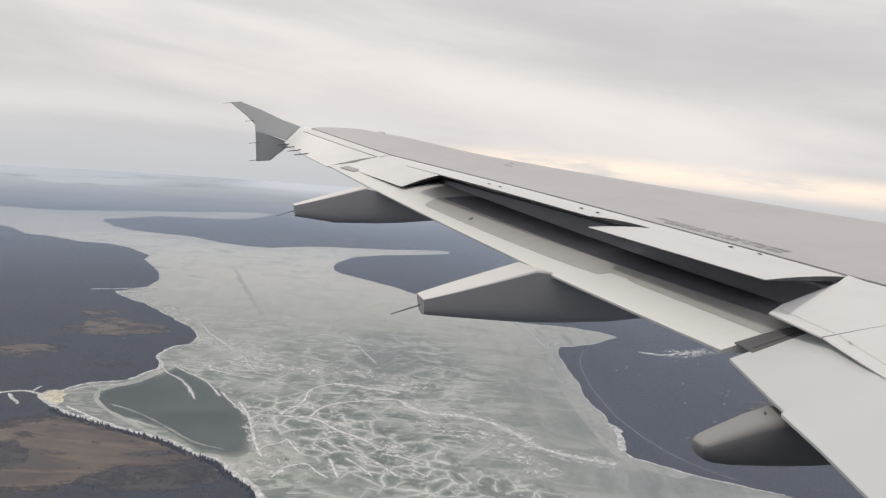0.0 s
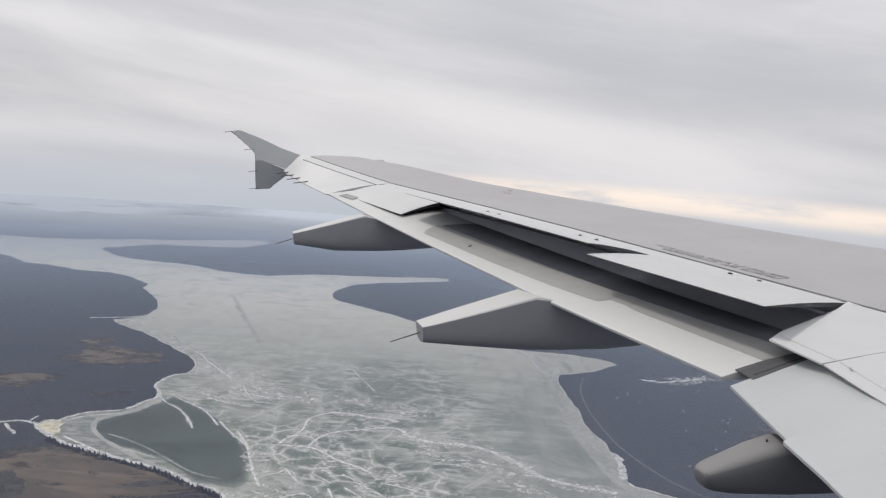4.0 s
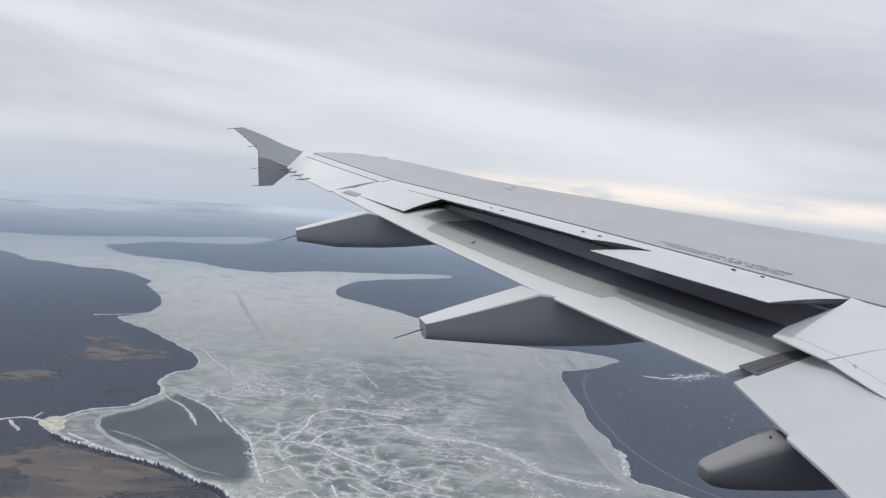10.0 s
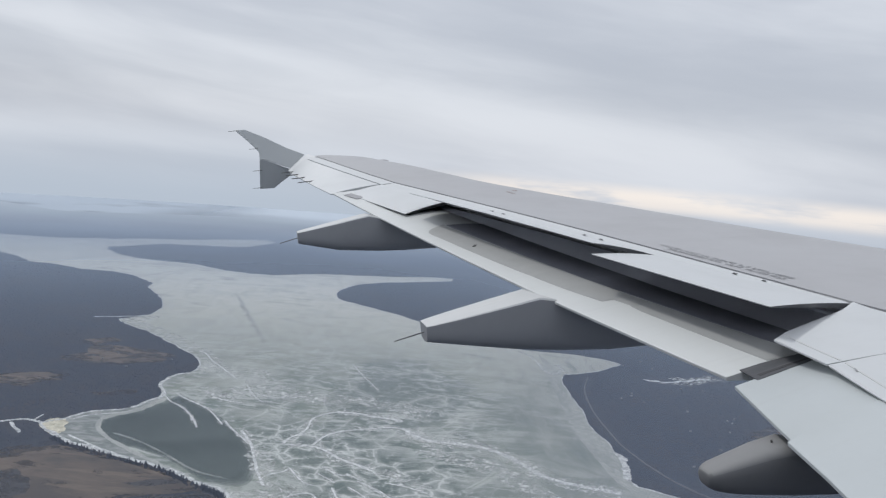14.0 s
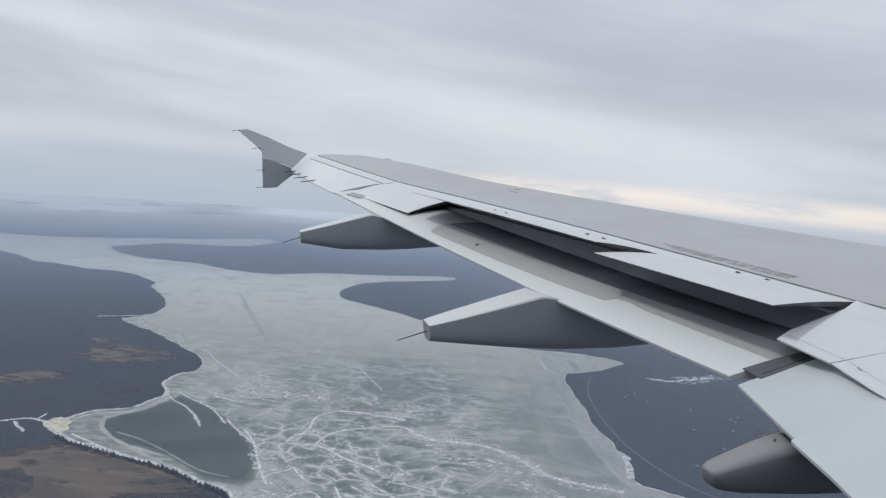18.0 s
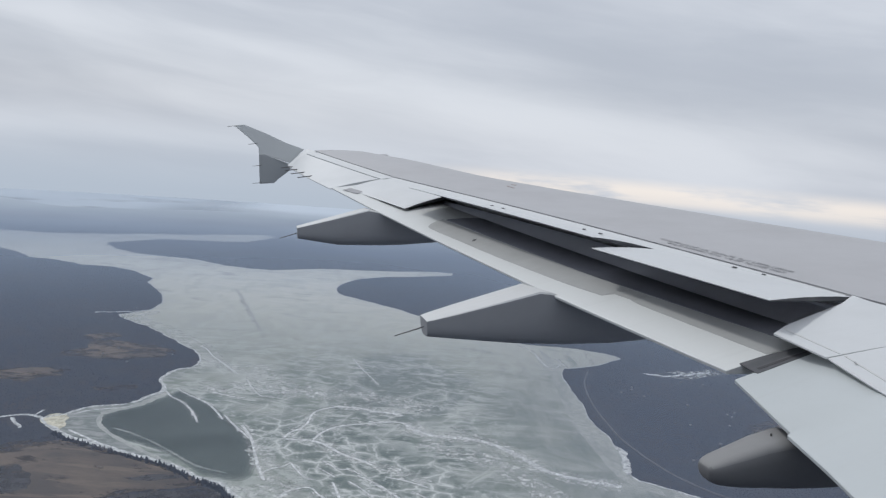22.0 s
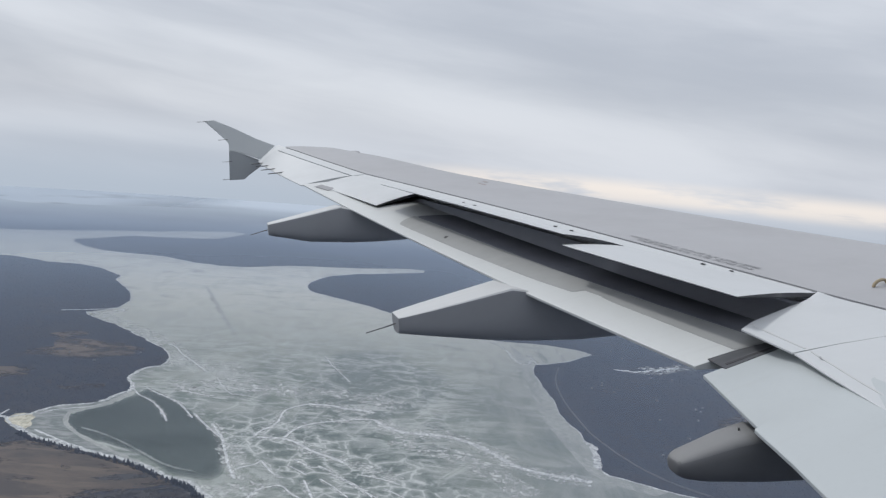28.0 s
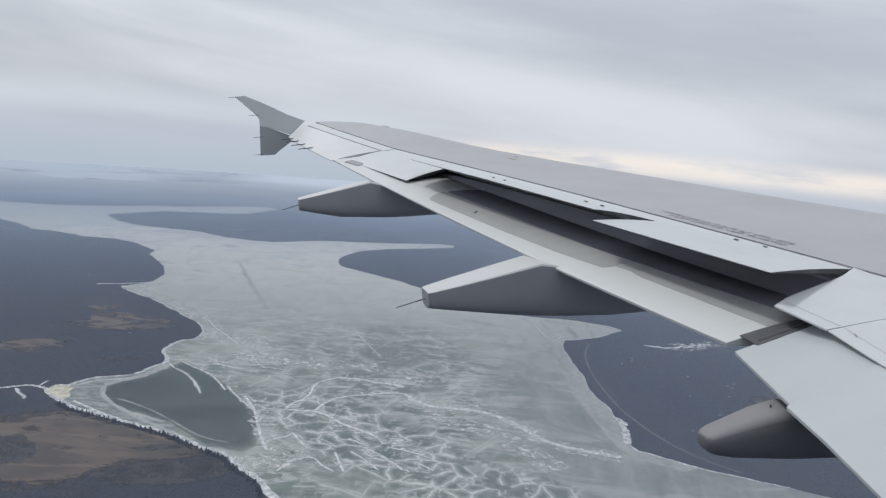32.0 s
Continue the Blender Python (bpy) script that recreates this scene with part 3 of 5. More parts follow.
EAST_NEAR = [(727, 880), (561, 917), (448, 962), (388, 986), (350, 1000), (326, 1016), (301, 1032), (281, 1041), (275, 1057),
    (278, 1088), (282, 1116), (285, 1148), (274, 1175), (274, 1207), (265, 1240), (257, 1288), (259, 1342), (257, 1386),
    (251, 1445), (250, 1512), (250, 1560), (261, 1606), (300, 1628), (333, 1653), (362, 1686), (399, 1732)]
EAST_FAR = [(387, 1753), (360, 1774), (314, 1794), (239, 1794), (201, 1796), (140, 1829), (65, 1902), (-3, 1986), (-45, 2017),
    (-106, 2088), (-185, 2156), (-252, 2211), (-276, 2254), (-289, 2336), (-278, 2416), (-240, 2528), (-176, 2601), (-34, 2697),
    (40, 2754), (41, 2822), (-37, 2802), (-149, 2747), (-259, 2706), (-401, 2658)]
POINT_SHORE = [(-528, 2551), (-595, 2548), (-670, 2566), (-783, 2645), (-877, 2653), (-996, 2676), (-1086, 2740), (-1146, 2816), (-1170, 2890),
    (-1111, 2980), (-1048, 3096), (-931, 3132), (-756, 3214), (-695, 3449), (-753, 3496), (-855, 3428), (-985, 3311), (-1168, 3191),
    (-1332, 3063), (-1449, 2999), (-1607, 2985), (-2066, 2874)]
FOG_BANK = [(-2478, 3860), (-2065, 3832), (-1875, 3717), (-1696, 3609), (-1568, 3658), (-1411, 3774), (-1232, 3946), (-1014, 4048), (-826, 4220)]
THIN_ICE = [(-446, 1086), (-455, 1118), (-447, 1141), (-424, 1166), (-407, 1199), (-395, 1226), (-392, 1258), (-377, 1250), (-351, 1224),
    (-328, 1202), (-303, 1168), (-275, 1132), (-249, 1091), (-231, 1062), (-220, 1022), (-212, 976), (-214, 945), (-239, 943),
    (-269, 954), (-300, 988), (-330, 1012), (-374, 1033), (-407, 1044)]
MOUTH = [(-526, 1089), (-521, 1110), (-504, 1115), (-490, 1099), (-482, 1070), (-484, 1049), (-498, 1056)]
CREEK = [(413, 1626), (452, 1622), (505, 1670), (519, 1656), (565, 1694), (627, 1719), (610, 1668), (521, 1598), (492, 1601),
    (476, 1604), (441, 1601)]
NEAR_FIELD = [(-531, 948), (-502, 984), (-482, 999), (-461, 1015), (-427, 1003), (-385, 989), (-344, 973), (-302, 950), (-269, 928),
    (-270, 914), (-309, 894), (-338, 873), (-362, 855), (-365, 835), (-394, 811), (-450, 806)]
FIELD_A = [(-648, 1415), (-594, 1418), (-532, 1424), (-482, 1454), (-494, 1506), (-538, 1522), (-591, 1535), (-636, 1528), (-623, 1468)]
FIELD_B = [(-696, 1287), (-670, 1307), (-634, 1326), (-597, 1317), (-597, 1288), (-623, 1267), (-629, 1245), (-676, 1249)]
FIELD_C = [(-671, 1558), (-631, 1595), (-606, 1574), (-638, 1532)]
GREEN = [(-522, 1240), (-493, 1255), (-463, 1274), (-456, 1254), (-491, 1228)]
WOOD_A = [(-494, 917), (-473, 929), (-447, 905), (-434, 871), (-457, 850)]
WOOD_B = [(-342, 918), (-321, 932), (-280, 946), (-267, 937), (-294, 927), (-323, 916)]
WOOD_C = [(-358, 847), (-330, 868), (-282, 891), (-255, 906), (-233, 898), (-224, 866), (-319, 826)]
BROOK = [(-602, 1073), (-565, 1091), (-554, 1099), (-538, 1098), (-523, 1090)]
BROOK_B = [(-563, 1084), (-550, 1068), (-540, 1059), (-532, 1047)]
BROOK_C = [(-540, 1098), (-538, 1111), (-537, 1124)]
BROOK_D = [(-740, 1759), (-707, 1781), (-666, 1806), (-640, 1832)]
RIM_IN = [(-406, 1247), (-415, 1209), (-426, 1171), (-446, 1149), (-457, 1126), (-449, 1093), (-427, 1063), (-398, 1037), (-356, 1004),
    (-309, 972), (-270, 945)]
RIM_MID = [(-492, 1116), (-484, 1134), (-465, 1147), (-442, 1159), (-428, 1176)]
RIM_LOW = [(-472, 1056), (-441, 1035), (-414, 1016), (-389, 1006)]
CRACK_A = [(-422, 1274), (-396, 1229), (-373, 1212), (-351, 1182), (-333, 1149), (-322, 1124)]
CRACK_B = [(-400, 1274), (-383, 1254), (-353, 1230), (-329, 1208), (-307, 1172), (-292, 1145)]
CRACK_C = [(-295, 1165), (-279, 1138), (-262, 1113), (-248, 1093), (-238, 1078)]
CRACK_CC = [(-260, 1128), (-247, 1103), (-233, 1075), (-218, 1027), (-206, 987), (-188, 944)]
CRACK_D = [(-447, 1547), (-429, 1535), (-403, 1482), (-384, 1459), (-360, 1423), (-331, 1379)]
CRACK_E = [(-307, 1351), (-287, 1302), (-263, 1262), (-249, 1272)]
CRACK_EE = [(-295, 1313), (-264, 1297), (-236, 1292), (-211, 1309)]
CRACK_F = [(-194, 1089), (-191, 1113), (-179, 1133), (-172, 1159), (-175, 1203), (-162, 1229), (-142, 1247)]
CRACK_FF = [(-142, 1247), (-104, 1249), (-80, 1235), (-59, 1238), (-39, 1227)]
CRACK_G = [(-190, 1087), (-156, 1091), (-135, 1079), (-121, 1061), (-107, 1047), (-80, 1031), (-67, 1019)]
CRACK_H = [(-154, 1094), (-147, 1129), (-127, 1159), (-96, 1175), (-56, 1196), (-35, 1196)]
CRACK_I = [(-81, 982), (-60, 965), (-45, 951), (-24, 919)]
CRACK_J = [(-90, 962), (-71, 942), (-52, 914)]
CRACK_K = [(-42, 983), (-19, 977), (7, 962)]
CRACK_L = [(-12, 948), (13, 924)]
CRACK_M = [(-168, 1005), (-155, 980), (-141, 959), (-133, 958)]
CRACK_N = [(-133, 996), (-119, 984), (-107, 970)]
CRACK_O = [(-108, 955), (-100, 931), (-91, 902)]
CRACK_P = [(-196, 960), (-191, 979), (-175, 990), (-168, 1005)]
CRACK_Q = [(-164, 887), (-160, 913), (-146, 929), (-130, 936), (-119, 915), (-102, 900)]
CRACK_R = [(-151, 1545), (-128, 1477), (-102, 1416), (-90, 1384)]
CRACK_S = [(255, 1687), (261, 1651), (265, 1612)]
CRACK_T = [(243, 1601), (260, 1647)]
CRACK_U = [(-360, 1300), (-338, 1268), (-312, 1254), (-287, 1252)]
CRACK_V = [(-75, 983), (-93, 1001), (-104, 993), (-130, 1020)]
CRACK_W = [(-63, 964), (-37, 939), (-16, 915)]
DRIFT_A = [(-35, 1196), (-21, 1169), (5, 1148), (37, 1149), (78, 1145), (116, 1114), (137, 1082), (156, 1050), (184, 1033),
    (211, 1024), (253, 1015)]
DRIFT_B = [(-10, 1116), (37, 1095), (75, 1076), (104, 1048), (124, 1020), (143, 991), (163, 955)]
DRIFT_C = [(37, 1197), (62, 1173), (94, 1142)]
DRIFT_D = [(-226, 909), (-207, 897), (-188, 914), (-174, 923), (-150, 932)]
DRIFT_E = [(-227, 1063), (-204, 1026), (-199, 988), (-179, 947), (-150, 937)]
DRIFT_F = [(-69, 1028), (-42, 1009), (-20, 995), (9, 976)]
DRIFT_G = [(-368, 1324), (-334, 1269), (-314, 1281), (-310, 1336)]
DRIFT_H = [(-328, 1449), (-276, 1353), (-219, 1304), (-147, 1309), (-73, 1309), (2, 1270)]
BELT_IN = [(224, 1778), (226, 1617), (224, 1493), (226, 1397), (223, 1279), (232, 1201), (242, 1133), (246, 1087), (256, 1041),
    (281, 1010), (324, 984)]
CRACK_X = [(183, 1784), (214, 1732), (221, 1615), (244, 1592)]
RIM_FAINT = [(-421, 1076), (-384, 1059), (-338, 1025), (-302, 991), (-273, 967), (-236, 956)]
TRACK = [(307, 1600), (294, 1554), (281, 1491), (277, 1418), (277, 1353), (280, 1303), (285, 1254), (289, 1208), (296, 1180),
    (314, 1117), (338, 1061), (370, 1018), (403, 991)]
FIELD_D = [(-732, 862), (-693, 887), (-657, 883), (-643, 813), (-684, 791), (-707, 803)]
FIELD_E = [(-688, 780), (-654, 802), (-613, 806), (-609, 764), (-643, 745), (-683, 733)]
FIELD_F = [(-801, 734), (-779, 750), (-751, 744), (-746, 715), (-783, 695)]
FIELD_G = [(-908, 670), (-872, 700), (-843, 701), (-836, 684), (-870, 662), (-897, 650)]
FIELD_H = [(521, 1296), (604, 1366), (681, 1366), (625, 1224), (535, 1136), (487, 1157)]
WEST_SHORE = WEST_FAR + WEST_NEAR
EAST_SHORE = EAST_NEAR + EAST_FAR

REACH = 4900.0

ground_bm = bmesh.new()
bmesh.ops.create_circle(ground_bm, cap_ends=True, segments=128, radius=REACH)
ground = part("ground", ground_bm, WOODS)
tagged(ground, "flat land under grey-brown leafless winter woods", "ground", kind="structure")

def smooth_line(points, rounds):
    """Round the corners of a line."""
    pts = [Vector(q) for q in points]
    for _ in range(rounds):
        pts = [pts[0]] + [q for a, b in zip(pts, pts[1:]) for q in (a.lerp(b, 0.25), a.lerp(b, 0.75))] + [pts[-1]]
    return pts


west = rough_line(WEST_SHORE, 3, 0.08, 3)
east = rough_line(EAST_SHORE, 3, 0.05, 5)
point = rough_line(POINT_SHORE, 3, 0.06, 7)
river_line = west + [Vector((300, 560)), Vector((900, 700))] + east + point
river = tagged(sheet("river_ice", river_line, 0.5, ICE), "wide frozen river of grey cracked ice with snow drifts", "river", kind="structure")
tagged(bank("creek_snow", rough_line([(420, 1620), (470, 1615), (520, 1640), (570, 1670)], 4, 0.2, 12), 9.0, 0.3, SNOW, 14, 0.0, 0.6), "white snow along a frozen creek", "snow", kind="stuff")
creek = rough_line(CREEK, 3, 0.14, 11, True)
tagged(sheet("creek_ice", creek, 0.7, DUST), "frozen creek with pale snow between woods", "river", kind="structure")
thin = rough_line(smooth_line(THIN_ICE + THIN_ICE[:1], 2)[:-1], 1, 0.06, 13, True)
cove_mid = sum(thin, Vector((0, 0))) / len(thin)
for k, grow in enumerate((1.06, 1.03, 1.0, 0.96, 0.92, 0.86)):
    ring = [cove_mid + (q - cove_mid) * grow for q in thin]
    tagged(sheet("bare_ice", ring, 0.54 + 0.012 * k, BARE_ICE), "smooth dark grey-green bare ice in a river cove", "ice", kind="structure")

FIELDS = {}
for name, outline, seed in (("near", NEAR_FIELD, 21), ("a", FIELD_A, 22), ("b", FIELD_B, 23), ("c", FIELD_C, 24), ("d", FIELD_D, 25), ("e", FIELD_E, 26), ("f", FIELD_F, 27), ("g", FIELD_G, 28), ("h", FIELD_H, 29)):
    ring = rough_line(outline, 4, 0.12, seed, True)
    FIELDS[name] = ring
    mid = sum((Vector(q) for q in outline), Vector((0, 0))) / len(outline)
    for grow, z in ((1.16, 0.52), (1.08, 0.56)):
        fringe = rough_line([mid + (Vector(q) - mid) * grow for q in outline], 4, 0.16, seed + 40, True)
        tagged(sheet("scrub", fringe, z, SCRUB), "patchy dead scrub at the edge of a field", "scrub", kind="structure")
    edge = rough_line([mid + (Vector(q) - mid) * 1.04 for q in outline], 4, 0.14, seed + 60, True)
    tagged(sheet("field_margin", edge, 0.59, FIELD_EDGE), "thin dead grass along the edge of a field", "field", kind="structure")
    if name != "near":
        continue
    core = rough_line([mid + (Vector(q) - mid) * 0.93 for q in outline], 4, 0.12, seed, True)
    tagged(sheet("field", core, 0.63, FIELD), "tan dead-grass field between leafless woods", "field", kind="structure")
tagged(sheet("meadow", rough_line(GREEN, 3, 0.12, 25, True), 0.6, SCRUB), "faint strip of scrubby meadow in the woods", "field", kind="structure")

COPSES = [rough_line(q, 3, 0.12, 90 + k, True) for k, q in enumerate((WOOD_A, WOOD_B, WOOD_C))]
for ring in COPSES:
    mid = sum(ring, Vector((0, 0))) / len(ring)
    for grow, z in ((1.12, 0.665), (1.0, 0.675), (0.85, 0.685)):
        tagged(sheet("copse_floor", [mid + (q - mid) * grow for q in ring], z, COPSE), "dark leaf litter under a copse in the field", "ground", kind="structure")
BROOKS = [rough_line(line, 4, 0.10, 100 + k) for k, line in enumerate((BROOK, BROOK_B, BROOK_C, BROOK_D))]
for k, line in enumerate(BROOKS):
    tagged(bank("brook", line, (6.0, 5.0, 3.0, 6.0)[k], 0.3, SNOW, 110 + k), "narrow frozen brook, white with snow", "brook", kind="stuff")

tagged(sheet("silt_bar", rough_line(MOUTH, 3, 0.15, 98, True), 0.66, STAINED), "yellowish silt-stained snow at the brook mouth", "snow", kind="structure")

def ribbon(inner, shore, z, name, mat, label, seed, amount=0.05):
    """A sheet between a line in the ice and the shore, both running the same way."""
    ring = rough_line(smooth_line(inner, 1), 2, amount, seed) + list(shore)[::-1]
    return tagged(sheet(name, ring, z, mat), label, "ice", kind="structure")


# the belt of shore-fast ice along the eastern bank, and the bands along the cove
ribbon(BELT_IN[::-1], east[8 * 4:8 * 21 + 1], 0.55, "shore_ice", SHELF, "broad pale belt of shore-fast ice along the wooded bank", 130)
ribbon(RIM_IN, west[8 * 37:8 * 55 + 1], 0.58, "shore_ice", COVE_ICE, "banded grey shore ice round a cove", 134)
for k, (line, wide, mat) in enumerate(((RIM_IN[:5], 13.0, SHELF), (RIM_IN[4:], 7.0, SHELF), (RIM_MID, 3.0, SNOW), (RIM_LOW, 4.0, SNOW), (RIM_FAINT, 3.5, COVE_ICE))):
    tagged(bank("shore_ice", rough_line(smooth_line(line, 2), 1, 0.06, 140 + k), wide, 0.12, mat, 150 + k, 0.0, 0.3), "pale band of shore-fast ice along the wooded bank", "ice", kind="stuff")

# snow rim along the shores, and cracks and ridges in the ice
for first, last, wide, seed, shift in ((24, 31, 4.0, 30, 0.3), (31, 40, 7.0, 31, 0.4), (40, 48, 5.0, 32, 0.4), (47, 60, 9.0, 33, 0.45), (8, 24, 3.0, 29, 0.3)):
    tagged(bank("shore_snow", west[8 * first:8 * last], wide, 0.9, SNOW, seed, shift), "ragged white rim of snow and ice along the shore", "snow", kind="stuff")
for first, last, wide, seed in ((2, 8, 4.0, 41), (8, 12, 11.0, 42), (12, 21, 1.6, 43), (21, 27, 4.0, 44), (30, 44, 2.5, 45)):
    tagged(bank("shore_snow", east[8 * first:8 * last], wide, 0.8, SNOW, seed, 0.3, 0.35), "ragged white rim of snow and ice along the shore", "snow", kind="stuff")
tagged(bank("shore_snow", point[:64], 5.0, 1.0, SNOW, 35, 0.3), "thin white rim of snow along the far shore", "snow", kind="stuff")
CRACKS = ((CRACK_A, 3.2), (CRACK_B, 3.0), (CRACK_C, 3.6), (CRACK_CC, 4.5), (CRACK_D, 3.4), (CRACK_E, 2.4), (CRACK_EE, 3.0), (CRACK_F, 3.6), (CRACK_FF, 8.0), (CRACK_G, 6.0),
          (CRACK_H, 4.5), (CRACK_I, 2.4), (CRACK_J, 2.2), (CRACK_K, 2.6), (CRACK_L, 2.0), (CRACK_M, 2.6), (CRACK_N, 2.4), (CRACK_O, 3.6), (CRACK_P, 2.8), (CRACK_Q, 3.2),
          (CRACK_R, 2.0), (CRACK_S, 3.0), (CRACK_T, 2.6), (CRACK_U, 3.2), (CRACK_V, 2.6), (CRACK_W, 2.0), (CRACK_X, 2.6))
for k, (line, wide) in enumerate(CRACKS):
    run = rough_line(smooth_line(line, 3), 1, 0.10, 40 + k)
    tagged(bank("ice_crack", run, wide, 0.12, SNOW, 60 + k, 0.0, 0.25), "white refrozen crack across the river ice", "ice crack", group="ice cracks", kind="stuff")
    tagged(bank("snow_drift", rough_line(smooth_line(line, 1), 2, 0.08, 260 + k), wide * (2.5 if k < 3 else 4.5), 0.01 + 0.004 * k, DUST, 280 + k), "thin broken snow blown along a crack in the ice", "snow", group="snow drifts", kind="stuff")
for k, (line, wide) in enumerate(((DRIFT_A, 11), (DRIFT_A, 40), (DRIFT_B, 44), (DRIFT_C, 12), (DRIFT_D, 30), (DRIFT_E, 26), (DRIFT_F, 24), (DRIFT_G, 34), (DRIFT_H, 60))):
    tagged(bank("snow_drift", rough_line(smooth_line(line, 2), 2, 0.10, 160 + k), wide, 0.12 + 0.01 * k, SNOW if k == 0 else DUST, 170 + k, 0.0, 0.3), "broken drift of blown snow on the river ice", "snow", group="snow drifts", kind="stuff")
tagged(bank("snow_drift", west[8 * 19:8 * 31], 40.0, 0.02, DUST, 181, 0.55), "thin broken drift of blown snow along the shore", "snow", group="snow drifts", kind="stuff")
tagged(bank("track", rough_line(smooth_line(TRACK, 2), 1, 0.03, 80), 3.2, 1.9, ROAD, 81, 0.0, 0.3), "pale gravel railway track curving along the wooded shore", "track", kind="structure")

# woods: crowns standing where the camera passes nearest
rng = np.random.default_rng(5)
N = 230000
far = rng.uniform(640.0, 3000.0, N) * rng.uniform(0.8, 1.0, N)
turn = rng.uniform(radians(-34), radians(36), N)
gx, gy = far * np.sin(turn), far * np.cos(turn)
keep = ~inside(gx, gy, river_line) & ~inside(gx, gy, creek)
clear = np.zeros(N, bool)
for ring in FIELDS.values():
    clear |= inside(gx, gy, ring)
clear &= rng.uniform(0, 1, N) > 0.004
for outline in (NEAR_FIELD, FIELD_A, FIELD_B, FIELD_C, FIELD_H):
    mid = sum((Vector(q) for q in outline), Vector((0, 0))) / len(outline)
    fringe = rough_line([mid + (Vector(q) - mid) * 1.08 for q in outline], 4, 0.16, 77, True)
    clear |= inside(gx, gy, fringe) & ~inside(gx, gy, river_line) & (rng.uniform(0, 1, N) < 0.6)
for ring in COPSES:
    clear &= ~inside(gx, gy, ring)
keep &= ~clear
track = rough_line(smooth_line(TRACK, 2), 1, 0.03, 80)
for q in track:
    keep &= (gx - q.x) ** 2 + (gy - q.y) ** 2 > 9.0 ** 2
for line in BROOKS:
    for q in line:
        keep &= (gx - q.x) ** 2 + (gy + 5.0 - q.y) ** 2 > 6.0 ** 2
gx, gy = gx[keep], gy[keep]
# a thin row of taller trees stands on the near bank of the cove
row = [q for q in west[8 * 48:8 * 59]]
pick = rng.integers(0, len(row), 420)
gx = np.concatenate([gx, np.array([row[i].x for i in pick]) + rng.uniform(-7.0, 1.0, 420)])
gy = np.concatenate([gy, np.array([row[i].y for i in pick]) + rng.uniform(-8.0, 0.5, 420)])
count = len(gx)
grow = 0.55 + 0.45 * np.hypot(gx, gy) / 1500.0
tall = rng.uniform(0.55, 1.1, count) * grow
wide = rng.uniform(1.3, 2.6, count) * grow
tall[-420:] = rng.uniform(3.0, 6.0, 420)
wide[-420:] = rng.uniform(0.7, 1.5, 420)
SIDES = 5
ang = np.arange(SIDES) * 2 * np.pi / SIDES
spin = rng.uniform(0, 6.28, count)
verts = np.zeros((count, SIDES * 2 + 1, 3))
for ring, (rad, high) in enumerate(((1.0, 0.08), (0.66, 0.68))):
    r = wide[:, None] * rad * rng.uniform(0.6, 1.25, (count, SIDES))
    a = ang[None] + spin[:, None] + rng.uniform(-0.3, 0.3, (count, SIDES))
    s = slice(ring * SIDES, ring * SIDES + SIDES)
    verts[:, s, 0], verts[:, s, 1] = gx[:, None] + r * np.cos(a), gy[:, None] + r * np.sin(a)
    verts[:, s, 2] = tall[:, None] * high * rng.uniform(0.75, 1.2, (count, SIDES))
verts[:, -1] = np.stack([gx + rng.uniform(-0.8, 0.8, count), gy + rng.uniform(-0.8, 0.8, count), tall], 1)
tri = []
for i in range(SIDES):
    j = (i + 1) % SIDES
    tri += [(i, j, SIDES + j), (i, SIDES + j, SIDES + i), (SIDES + i, SIDES + j, 2 * SIDES)]
tri = np.array(tri)
faces = (tri[None] + (np.arange(count) * (2 * SIDES + 1))[:, None, None]).reshape(-1, 3)
me = bpy.data.meshes.new("woods")
me.vertices.add(count * (2 * SIDES + 1))
me.vertices.foreach_set("co", verts.reshape(-1))
me.loops.add(faces.size)
me.loops.foreach_set("vertex_index", faces.reshape(-1).astype(np.int32))
me.polygons.add(len(faces))
me.polygons.foreach_set("loop_start", np.arange(len(faces), dtype=np.int32) * 3)
me.update(calc_edges=True)
me.materials.append(CROWNS)
me.shade_smooth()
tagged(new("woods", me), "dense leafless grey-brown winter woods seen from above", "woods", kind="stuff")

# flat see-through disc; its tint stands in for haze in the air
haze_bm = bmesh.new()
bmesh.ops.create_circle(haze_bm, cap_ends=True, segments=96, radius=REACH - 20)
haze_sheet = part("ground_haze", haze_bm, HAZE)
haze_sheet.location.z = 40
tagged(haze_sheet, "flat sheet tinted to look like winter haze over far land", "haze", kind="stuff")

# second flat sheet, painted pale as mist below the skyline
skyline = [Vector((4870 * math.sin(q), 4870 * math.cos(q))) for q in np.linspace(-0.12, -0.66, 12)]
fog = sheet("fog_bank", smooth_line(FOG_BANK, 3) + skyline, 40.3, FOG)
tagged(fog, "pale flat sheet painted as mist over the far land", "haze", kind="stuff")


